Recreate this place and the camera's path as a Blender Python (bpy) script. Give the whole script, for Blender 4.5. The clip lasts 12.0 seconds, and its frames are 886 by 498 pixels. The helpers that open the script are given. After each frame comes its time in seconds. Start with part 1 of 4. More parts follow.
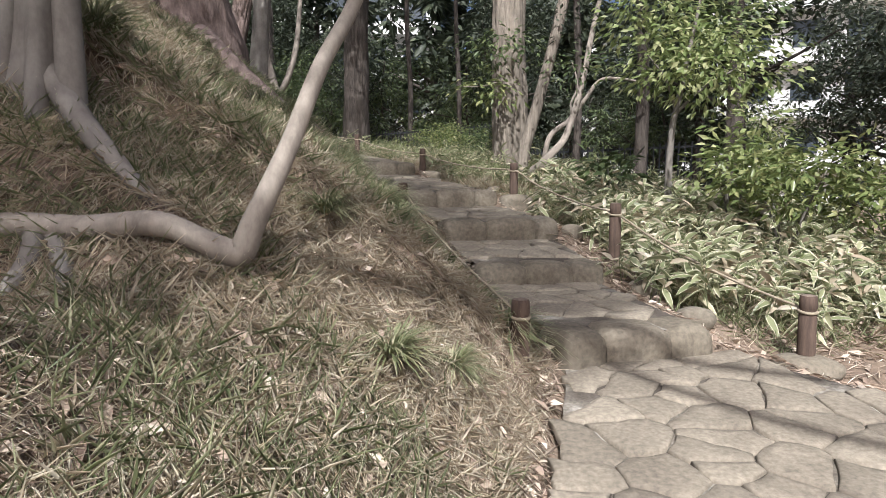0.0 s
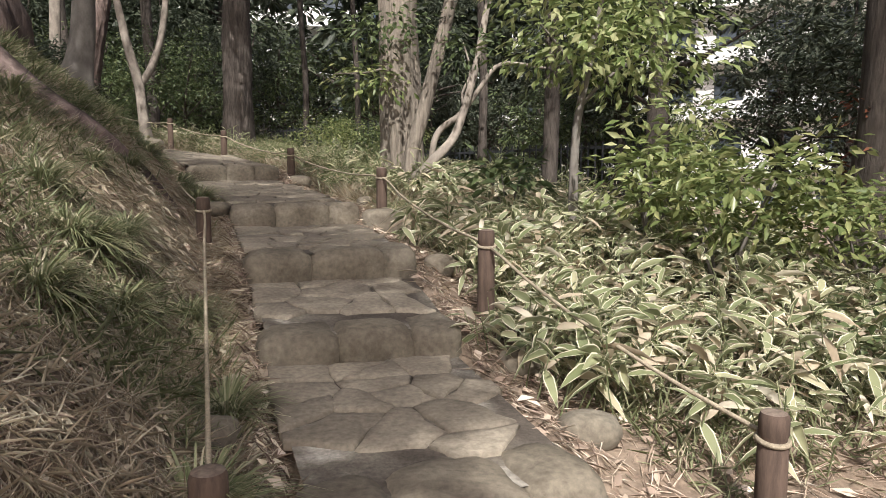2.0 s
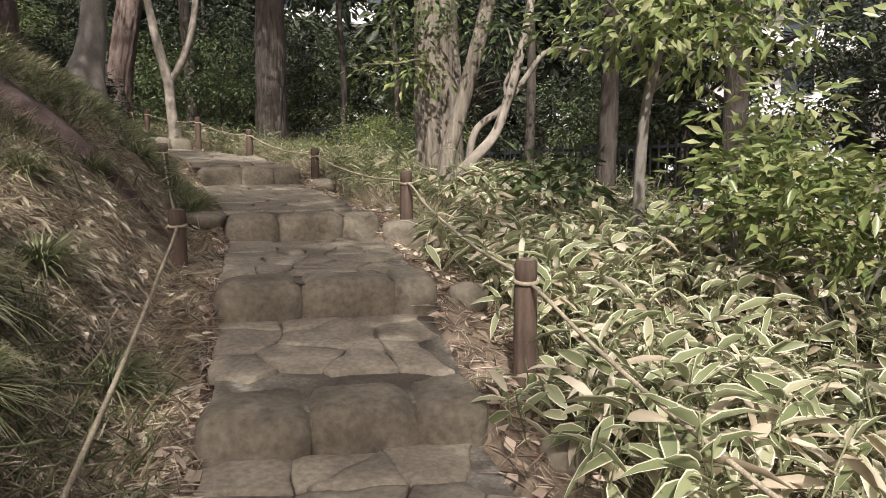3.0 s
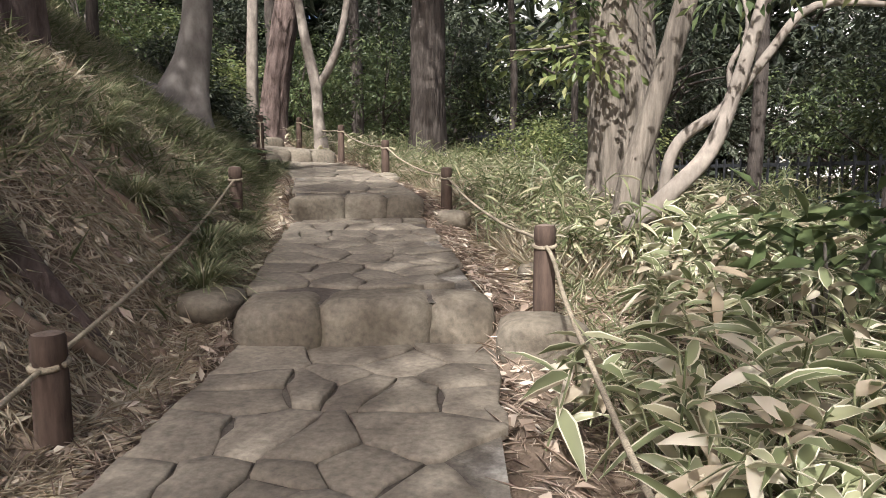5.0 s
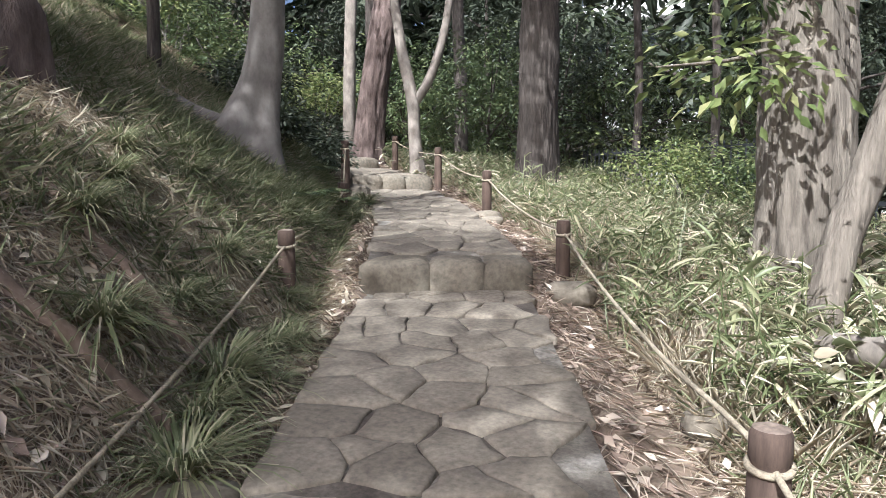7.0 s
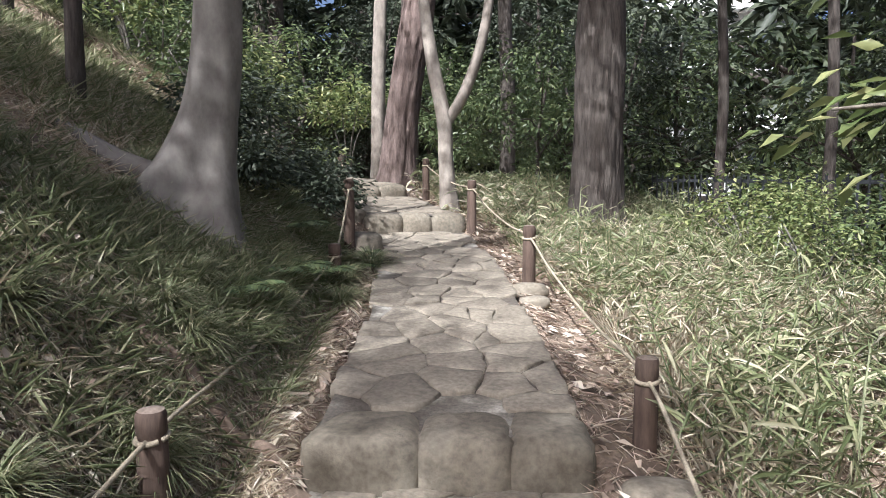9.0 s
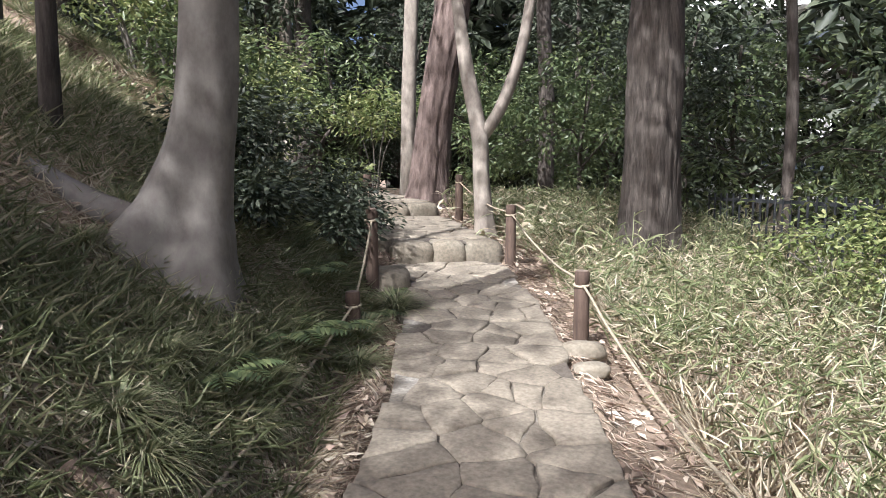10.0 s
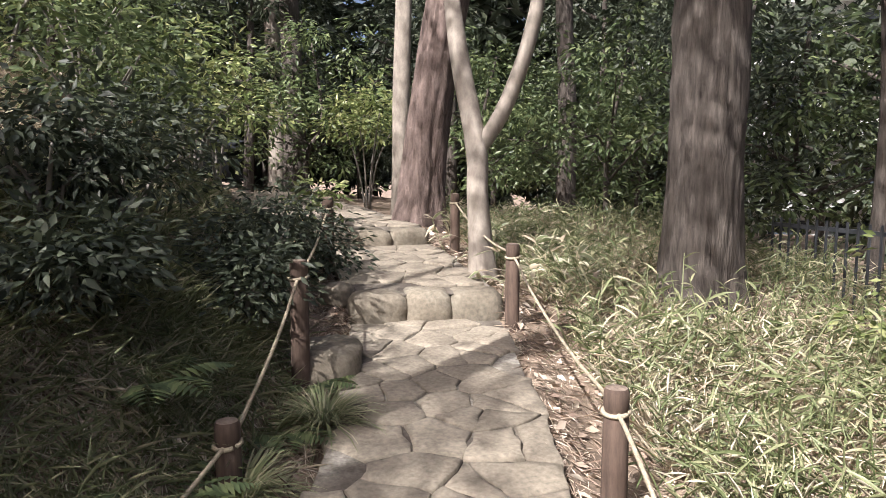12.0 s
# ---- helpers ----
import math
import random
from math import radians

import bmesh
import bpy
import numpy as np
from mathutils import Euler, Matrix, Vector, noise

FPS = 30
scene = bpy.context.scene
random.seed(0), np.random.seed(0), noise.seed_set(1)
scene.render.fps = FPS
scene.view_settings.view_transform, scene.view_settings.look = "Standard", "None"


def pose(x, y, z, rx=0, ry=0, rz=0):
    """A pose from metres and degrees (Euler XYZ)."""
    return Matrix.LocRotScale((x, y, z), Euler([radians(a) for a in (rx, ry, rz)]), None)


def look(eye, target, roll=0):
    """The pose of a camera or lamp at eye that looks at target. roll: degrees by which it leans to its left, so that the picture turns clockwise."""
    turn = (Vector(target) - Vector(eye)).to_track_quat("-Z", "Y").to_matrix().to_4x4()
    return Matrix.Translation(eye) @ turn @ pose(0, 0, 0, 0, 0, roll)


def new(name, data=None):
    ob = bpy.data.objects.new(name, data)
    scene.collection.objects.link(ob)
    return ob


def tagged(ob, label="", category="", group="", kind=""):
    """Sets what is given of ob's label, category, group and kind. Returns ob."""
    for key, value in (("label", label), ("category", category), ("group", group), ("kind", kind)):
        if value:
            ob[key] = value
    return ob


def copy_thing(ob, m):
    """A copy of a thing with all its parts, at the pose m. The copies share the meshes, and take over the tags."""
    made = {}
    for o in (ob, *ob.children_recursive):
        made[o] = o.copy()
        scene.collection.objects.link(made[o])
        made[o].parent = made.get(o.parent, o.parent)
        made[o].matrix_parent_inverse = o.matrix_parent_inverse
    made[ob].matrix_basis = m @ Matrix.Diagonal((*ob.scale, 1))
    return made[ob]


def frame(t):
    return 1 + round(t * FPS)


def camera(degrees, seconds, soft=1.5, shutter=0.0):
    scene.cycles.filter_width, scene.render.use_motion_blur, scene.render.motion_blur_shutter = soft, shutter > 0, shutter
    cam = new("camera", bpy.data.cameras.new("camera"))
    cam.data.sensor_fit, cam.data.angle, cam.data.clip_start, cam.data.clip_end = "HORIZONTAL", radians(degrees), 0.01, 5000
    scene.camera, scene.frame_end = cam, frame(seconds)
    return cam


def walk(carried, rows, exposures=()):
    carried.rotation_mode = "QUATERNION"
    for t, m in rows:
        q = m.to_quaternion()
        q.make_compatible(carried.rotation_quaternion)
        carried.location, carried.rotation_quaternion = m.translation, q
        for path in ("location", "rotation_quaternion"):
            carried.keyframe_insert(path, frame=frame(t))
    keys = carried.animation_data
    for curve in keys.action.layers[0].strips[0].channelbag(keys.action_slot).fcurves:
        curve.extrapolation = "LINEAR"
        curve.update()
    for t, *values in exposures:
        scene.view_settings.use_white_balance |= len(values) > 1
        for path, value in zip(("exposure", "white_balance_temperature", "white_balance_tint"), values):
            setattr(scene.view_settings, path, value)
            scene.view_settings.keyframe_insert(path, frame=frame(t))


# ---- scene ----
cam = camera(66.9, 12.0, soft=0.8)
# seconds, stops, kelvin, tint
LIGHT = ((0.0, 0.55, 5600.0, 12.0), (3.0, 0.45, 6100.0, 12.0), (5.0, 0.80, 5850.0, 13.0), (6.5, 1.14, 5350.0, 11.5), (9.5, 1.16, 5450.0, 12.5), (12.0, 1.25, 5850.0, 15.0))
# seconds, x, y, z, yaw, pitch, roll
PATH = [
    (0.0, 0.000, 0.001, 1.400, -0.12, -5.95, 0.00),
    (0.5, 0.187, 0.332, 1.416, -2.54, -5.97, 0.00),
    (1.0, 0.439, 0.791, 1.440, -3.86, -6.04, 0.00),
    (1.5, 0.714, 1.306, 1.484, -5.40, -6.00, 0.00),
    (2.0, 0.873, 1.890, 1.500, -5.53, -6.03, 0.00),
    (2.5, 1.050, 2.468, 1.539, -5.53, -5.97, 0.00),
    (3.0, 1.087, 2.941, 1.548, -1.30, -6.08, 0.00),
    (3.2, 1.101, 3.142, 1.566, 0.44, -5.95, 0.00),
    (4.8, 1.262, 5.162, 1.815, 13.71, -6.17, 0.00),
    (5.0, 1.248, 5.348, 1.827, 14.79, -6.16, 0.00),
    (5.5, 1.132, 5.656, 1.887, 22.21, -6.09, 0.00),
    (6.0, 1.071, 6.005, 1.930, 23.32, -6.10, 0.00),
    (6.5, 0.993, 6.382, 2.099, 23.41, -6.04, 0.00),
    (7.0, 0.817, 6.735, 2.202, 23.86, -5.95, 0.00),
    (8.8, 0.354, 8.385, 2.659, 28.84, -6.08, 0.00),
    (9.0, 0.240, 8.556, 2.670, 28.41, -6.06, 0.00),
    (9.5, 0.063, 8.910, 2.835, 29.47, -6.04, 0.00),
    (10.0, -0.180, 9.268, 2.909, 31.17, -6.04, 0.00),
    (10.5, -0.356, 9.711, 2.932, 31.02, -6.08, 0.00),
    (11.0, -0.567, 10.106, 2.978, 31.97, -6.07, 0.00),
    (11.5, -0.711, 10.537, 3.068, 33.36, -6.03, 0.00),
    (12.0, -0.858, 11.042, 3.107, 33.11, -5.94, 0.00),
]
walk(cam, [(t, pose(x, y, z, 90 + p, r, w)) for t, x, y, z, w, p, r in PATH], LIGHT)

# ---- world and sun ----
SUN_AZ, SUN_EL = 182.0, 47.0          # direction towards the sun: degrees clockwise from +y, and above the horizon
world = bpy.data.worlds.new("sky")
scene.world = world
world.use_nodes = True
wn = world.node_tree
sky = wn.nodes.new("ShaderNodeTexSky")
sky.sky_type, sky.sun_disc = "NISHITA", False
sky.sun_elevation, sky.sun_rotation = radians(SUN_EL), radians(SUN_AZ)
sky.dust_density, sky.air_density, sky.ozone_density = 9.0, 0.7, 0.4
bg = wn.nodes["Background"]
bg.inputs[1].default_value = 0.10
wn.links.new(sky.outputs[0], bg.inputs[0])
sun = new("sun", bpy.data.lights.new("sun", "SUN"))
sun.data.energy, sun.data.angle, sun.data.color = 5.0, radians(0.6), (1.0, 0.93, 0.82)
_a, _e = radians(SUN_AZ), radians(SUN_EL)
TO_SUN = Vector((math.sin(_a) * math.cos(_e), math.cos(_a) * math.cos(_e), math.sin(_e)))
sun.matrix_world = look((0, 0, 40), Vector((0, 0, 40)) - TO_SUN)


# ---- materials ----
def nodes_of(name):
    m = bpy.data.materials.new(name)
    m.use_nodes = True
    t = m.node_tree
    return m, t, t.nodes["Principled BSDF"]


def noise_ramp(t, scale, stops, detail=6.0, rough=0.6, coords="Object", vec=None):
    """A colour from noise in metres. stops: (position, (r, g, b))."""
    if vec is None:
        vec = t.nodes.new("ShaderNodeTexCoord").outputs[coords]
    n = t.nodes.new("ShaderNodeTexNoise")
    n.inputs["Scale"].default_value, n.inputs["Detail"].default_value, n.inputs["Roughness"].default_value = scale, detail, rough
    t.links.new(vec, n.inputs["Vector"])
    r = t.nodes.new("ShaderNodeValToRGB")
    while len(r.color_ramp.elements) < len(stops):
        r.color_ramp.elements.new(0.5)
    for e, (p, c) in zip(r.color_ramp.elements, stops):
        e.position, e.color = p, (*c, 1)
    t.links.new(n.outputs["Fac"], r.inputs[0])
    return r.outputs[0], n.outputs["Fac"]


def mixed(t, a, b, fac, kind="MIX"):
    m = t.nodes.new("ShaderNodeMix")
    m.data_type, m.blend_type = "RGBA", kind
    for sock, val in ((m.inputs["Factor"], fac), (m.inputs["A"], a), (m.inputs["B"], b)):
        if isinstance(val, (int, float)):
            sock.default_value = val
        elif isinstance(val, tuple):
            sock.default_value = (*val, 1)
        else:
            t.links.new(val, sock)
    return m.outputs["Result"]


def bumped(t, p, height, strength, dist=0.01):
    b = t.nodes.new("ShaderNodeBump")
    b.inputs["Strength"].default_value, b.inputs["Distance"].default_value = strength, dist
    t.links.new(height, b.inputs["Height"])
    t.links.new(b.outputs[0], p.inputs["Normal"])


def surface(name, scale, stops, fine, rough=0.9, bump=0.5, dist=0.01, per_object=0.0):
    """A rough natural surface: blotches at one scale, grain at another, some spread from object to object."""
    m, t, p = nodes_of(name)
    geo = t.nodes.new("ShaderNodeNewGeometry")
    c, _ = noise_ramp(t, scale, stops, vec=geo.outputs["Position"])
    g, h = noise_ramp(t, fine, [(0.3, (0.62, 0.62, 0.62)), (0.7, (1.15, 1.15, 1.15))], vec=geo.outputs["Position"])
    c = mixed(t, c, g, 1.0, "MULTIPLY")
    if per_object:
        oi = t.nodes.new("ShaderNodeObjectInfo")
        r = t.nodes.new("ShaderNodeMapRange")
        r.inputs["To Min"].default_value, r.inputs["To Max"].default_value = 1 - per_object, 1 + per_object
        t.links.new(oi.outputs["Random"], r.inputs["Value"])
        c = mixed(t, c, r.outputs[0], 1.0, "MULTIPLY")
    t.links.new(c, p.inputs["Base Color"])
    p.inputs["Roughness"].default_value = rough
    p.inputs["Specular IOR Level"].default_value = 0.25
    bumped(t, p, h, bump, dist)
    return m


def leafy(name, stops, gloss=0.45, through_light=0.35, patches=None):
    """Leaves: each its own tint, shiny above, letting some light through. patches: (scale, colour) of a second tint in drifts."""
    m, t, p = nodes_of(name)
    geo = t.nodes.new("ShaderNodeNewGeometry")
    r = t.nodes.new("ShaderNodeValToRGB")
    while len(r.color_ramp.elements) < len(stops):
        r.color_ramp.elements.new(0.5)
    for e, (q, c) in zip(r.color_ramp.elements, stops):
        e.position, e.color = q, (*c, 1)
    t.links.new(geo.outputs["Random Per Island"], r.inputs[0])
    c = r.outputs[0]
    if patches:
        f, _ = noise_ramp(t, patches[0], [(0.44, (0, 0, 0)), (0.6, (1, 1, 1))], detail=3, vec=geo.outputs["Position"])
        c = mixed(t, c, patches[1], f)
    t.links.new(c, p.inputs["Base Color"])
    p.inputs["Roughness"].default_value = gloss
    p.inputs["Specular IOR Level"].default_value = 0.4
    tr = t.nodes.new("ShaderNodeBsdfTranslucent")
    t.links.new(c, tr.inputs[0])
    mx = t.nodes.new("ShaderNodeMixShader")
    mx.inputs[0].default_value = through_light
    t.links.new(p.outputs[0], mx.inputs[1])
    t.links.new(tr.outputs[0], mx.inputs[2])
    t.links.new(mx.outputs[0], t.nodes["Material Output"].inputs[0])
    return m


def bark(name, lo, hi, stretch=0.12, scale=9.0, bump=1.0, dist=0.03, moss=None):
    """Bark with plates drawn out along the trunk."""
    m, t, p = nodes_of(name)
    tc = t.nodes.new("ShaderNodeTexCoord")
    mp = t.nodes.new("ShaderNodeMapping")
    mp.inputs["Scale"].default_value = (1, 1, stretch)
    t.links.new(tc.outputs["Object"], mp.inputs[0])
    c, h = noise_ramp(t, scale, [(0.3, lo), (0.7, hi)], detail=8, rough=0.7, vec=mp.outputs[0])
    b, _ = noise_ramp(t, 1.7, [(0.3, (0.7, 0.7, 0.7)), (0.7, (1.1, 1.1, 1.1))])
    c = mixed(t, c, b, 1.0, "MULTIPLY")
    if moss:
        f, _ = noise_ramp(t, 2.3, [(0.5, (0, 0, 0)), (0.62, (0.7, 0.7, 0.7))])
        c = mixed(t, c, moss, f)
    t.links.new(c, p.inputs["Base Color"])
    p.inputs["Roughness"].default_value = 0.92
    p.inputs["Specular IOR Level"].default_value = 0.2
    bumped(t, p, h, bump, dist)
    return m


STONE = surface("flagstone", 2.2, [(0.25, (0.165, 0.140, 0.108)), (0.5, (0.24, 0.207, 0.158)), (0.75, (0.31, 0.27, 0.208))], 38, 0.85, 0.35, 0.006, 0.13)
BOULDER = surface("step_stone", 2.6, [(0.25, (0.12, 0.102, 0.075)), (0.5, (0.19, 0.163, 0.122)), (0.75, (0.25, 0.225, 0.175))], 30, 0.88, 0.5, 0.012, 0.12)
MORTAR = surface("mortar", 2.4, [(0.42, (0.09, 0.075, 0.06)), (0.55, (0.17, 0.15, 0.12)), (0.68, (0.45, 0.42, 0.36))], 60, 0.95, 0.5, 0.006)
SOIL = surface("soil", 1.3, [(0.28, (0.13, 0.097, 0.071)), (0.5, (0.225, 0.17, 0.123)), (0.72, (0.33, 0.26, 0.192))], 26, 0.97, 0.9, 0.02)
POSTWOOD = bark("fence_post_wood", (0.05, 0.036, 0.028), (0.15, 0.105, 0.08), 0.15, 22, 0.5, 0.006)
POSTEND = surface("post_end_grain", 12, [(0.3, (0.12, 0.09, 0.07)), (0.7, (0.24, 0.19, 0.15))], 60, 0.9, 0.4, 0.004)
ROPE = surface("rope", 20, [(0.3, (0.24, 0.20, 0.14)), (0.7, (0.42, 0.36, 0.26))], 160, 0.95, 0.6, 0.004)
BARK_GREY = bark("smooth_grey_bark", (0.13, 0.115, 0.10), (0.25, 0.23, 0.20), 0.6, 9, 0.5, 0.012)
BARK_LIMB = bark("pale_limb_bark", (0.17, 0.145, 0.12), (0.37, 0.325, 0.27), 0.45, 11, 0.5, 0.012)
BARK_FISSURED = bark("fissured_bark", (0.08, 0.067, 0.054), (0.34, 0.295, 0.235), 0.10, 16, 1.0, 0.04)
ROOT = bark("brown_root_bark", (0.12, 0.085, 0.06), (0.26, 0.195, 0.145), 0.5, 14, 0.6, 0.015)
BARK_DARK = bark("dark_ridged_bark", (0.04, 0.033, 0.028), (0.135, 0.115, 0.097), 0.16, 24, 1.0, 0.04)
BARK_PINE = bark("red_pine_bark", (0.07, 0.05, 0.042), (0.25, 0.19, 0.165), 0.35, 11, 1.0, 0.05)
LEAF_DARK = leafy("evergreen_leaf", [(0.0, (0.026, 0.034, 0.02)), (0.5, (0.046, 0.058, 0.034)), (1.0, (0.105, 0.12, 0.075))], 0.55, 0.3)
LEAF_MID = leafy("mid_green_leaf", [(0.0, (0.06, 0.085, 0.035)), (0.6, (0.11, 0.145, 0.06)), (1.0, (0.19, 0.22, 0.095))], 0.4, 0.35)
LEAF_BRIGHT = leafy("bright_green_leaf", [(0.0, (0.11, 0.15, 0.05)), (0.6, (0.20, 0.235, 0.085)), (1.0, (0.33, 0.33, 0.15))], 0.35, 0.4)
LEAF_YELLOW = leafy("yellow_green_leaf", [(0.0, (0.14, 0.19, 0.06)), (0.5, (0.25, 0.30, 0.115)), (1.0, (0.42, 0.43, 0.22))], 0.35, 0.42)
LEAF_RUST = leafy("rusty_leaf", [(0.0, (0.12, 0.04, 0.02)), (1.0, (0.25, 0.10, 0.05))], 0.6, 0.3)
SASA_GREEN = leafy("bamboo_leaf_green", [(0.0, (0.16, 0.185, 0.085)), (0.5, (0.25, 0.275, 0.145)), (0.8, (0.39, 0.385, 0.23)), (1.0, (0.56, 0.50, 0.35))], 0.36, 0.35)
SASA_RIM = leafy("bamboo_leaf_margin", [(0.0, (0.56, 0.53, 0.38)), (1.0, (0.74, 0.70, 0.54))], 0.5, 0.25)
BAMBOO_GRASS = leafy("bamboo_grass", [(0.0, (0.10, 0.125, 0.05)), (0.45, (0.18, 0.205, 0.095)), (0.75, (0.30, 0.305, 0.165)), (1.0, (0.54, 0.48, 0.33))], 0.42, 0.35)
BLADE = leafy("grass_blade", [(0.0, (0.14, 0.165, 0.075)), (0.5, (0.25, 0.27, 0.14)), (0.8, (0.36, 0.36, 0.21)), (1.0, (0.52, 0.47, 0.33))], 0.5, 0.42)
STRAW = leafy("dry_grass", [(0.0, (0.36, 0.29, 0.20)), (0.5, (0.57, 0.49, 0.36)), (1.0, (0.75, 0.69, 0.55))], 0.65, 0.42)
LITTER = leafy("leaf_litter", [(0.0, (0.22, 0.16, 0.12)), (0.5, (0.42, 0.33, 0.25)), (0.85, (0.56, 0.47, 0.37)), (1.0, (0.70, 0.63, 0.52))], 0.8, 0.1)


# ---- helpers for meshes ----
def mesh_object(name, verts, faces, mats, parent=None, smooth=False, slots=None):
    me = bpy.data.meshes.new(name)
    me.from_pydata([tuple(v) for v in verts], [], [tuple(f) for f in faces])
    for mt in mats if isinstance(mats, (list, tuple)) else [mats]:
        me.materials.append(mt)
    if slots is not None:
        me.polygons.foreach_set("material_index", np.asarray(slots, dtype=np.int32))
    if smooth:
        me.polygons.foreach_set("use_smooth", np.ones(len(me.polygons), dtype=bool))
    me.update()
    ob = new(name, me)
    ob.parent = parent
    return ob


def tri_mesh(name, V, F, mats, parent=None, slots=None):
    """A mesh from arrays of vertices (n, 3) and triangles (m, 3)."""
    me = bpy.data.meshes.new(name)
    V, F = np.asarray(V, np.float32), np.asarray(F, np.int32)
    me.vertices.add(len(V))
    me.vertices.foreach_set("co", V.ravel())
    me.loops.add(F.size)
    me.loops.foreach_set("vertex_index", F.ravel())
    me.polygons.add(len(F))
    me.polygons.foreach_set("loop_start", np.arange(0, F.size, 3, dtype=np.int32))
    for mt in mats if isinstance(mats, (list, tuple)) else [mats]:
        me.materials.append(mt)
    if slots is not None:
        me.polygons.foreach_set("material_index", np.asarray(slots, np.int32))
    me.update(calc_edges=True)
    ob = new(name, me)
    ob.parent = parent
    return ob


def part(name, bm, material, parent, label=""):
    me = bpy.data.meshes.new(name)
    bm.to_mesh(me)
    bm.free()
    me.materials.append(material)
    ob = new(name, me)
    ob.parent = parent
    return tagged(ob, label) if label else ob


def unit(a):
    return a / np.maximum(np.linalg.norm(a, axis=-1, keepdims=True), 1e-9)


def leaves(P, D, N, L, W):
    """Folded pointed leaves at P, along D, facing N: arrays of vertices and triangles."""
    n = len(P)
    L, W = np.broadcast_to(L, (n,))[:, None], np.broadcast_to(W, (n,))[:, None]
    D = unit(D)
    S = unit(np.cross(D, N))
    U = np.cross(S, D)
    V = np.stack([P, P + D * L * 0.45 + S * W * 0.5 + U * W * 0.14, P + D * L * 0.45 - S * W * 0.5 + U * W * 0.14,
                  P + D * L - U * L * 0.12], 1).reshape(-1, 3)
    k = np.arange(n)[:, None] * 4
    F = np.concatenate([k + np.array([[0, 1, 3]]), k + np.array([[0, 3, 2]])], 1).reshape(-1, 3)
    return V, F


def tube(points, radii, sides=12, rough=0.0, seed=0, flare=0.0, ridge=0.0, rings=5):
    """A bent tapering limb through the points: vertices and faces."""
    pts = np.array(points, float)
    n = len(pts)
    tt = np.linspace(0, n - 1, (n - 1) * rings + 1)
    out, rad = [], []
    for t in tt:                                         # Catmull-Rom
        i = min(int(t), n - 2)
        f = t - i
        a, b, c, d = pts[max(i - 1, 0)], pts[i], pts[i + 1], pts[min(i + 2, n - 1)]
        out.append(0.5 * (2 * b + (c - a) * f + (2 * a - 5 * b + 4 * c - d) * f * f + (3 * b - a - 3 * c + d) * f ** 3))
        rad.append(radii[i] * (1 - f) + radii[i + 1] * f)
    out = np.array(out)
    tang = unit(np.gradient(out, axis=0))
    ref = np.array([0.0, 1.0, 0.2]) if abs(tang[0][1]) < 0.8 else np.array([1.0, 0, 0.2])
    V, F = [], []
    rng = np.random.RandomState(seed)
    ph = rng.rand(4) * 6.28
    length = np.concatenate([[0], np.cumsum(np.linalg.norm(np.diff(out, axis=0), axis=1))])
    for k, (o, t, r) in enumerate(zip(out, tang, rad)):
        s = unit(np.cross(t, ref))
        u = np.cross(s, t)
        for j in range(sides):
            a = 6.2832 * j / sides
            w = 1 + rough * (math.sin(3 * a + ph[0] + 1.1 * length[k]) + 0.6 * math.sin(5 * a + ph[1] - 2.3 * length[k]) + 0.6 * math.sin(2 * a + ph[2] + 3.1 * length[k]))
            if flare:
                w += flare * math.exp(-max(length[k] - 0.5, 0) / 0.24) * (0.55 + 0.45 * math.sin(5 * a + ph[3]) + 0.3 * math.sin(3 * a + ph[0]))
            if ridge:
                q = noise.noise((math.cos(a) * r * 13, math.sin(a) * r * 13, length[k] * 1.3 + seed)) + 0.6 * noise.noise((math.cos(a) * r * 30, math.sin(a) * r * 30, length[k] * 3.5 + seed))
                w += ridge * (1 - 2.2 * abs(q)) / max(r / 0.25, 0.5)
            V.append(o + (s * math.cos(a) + u * math.sin(a)) * r * w)
    m = len(out)
    for k in range(m - 1):
        for j in range(sides):
            F.append((k * sides + j, k * sides + (j + 1) % sides, (k + 1) * sides + (j + 1) % sides, (k + 1) * sides + j))
    F.append(tuple(range(sides))[::-1])
    F.append(tuple((m - 1) * sides + j for j in range(sides)))
    return V, F


def limb(name, points, radii, material, parent, sides=12, rough=0.05, seed=0, flare=0.0, label="", ridge=0.0, rings=5):
    V, F = tube(points, radii, sides, rough, seed, flare, ridge, rings)
    ob = mesh_object(name, V, F, material, parent, True)
    return tagged(ob, label) if label else ob


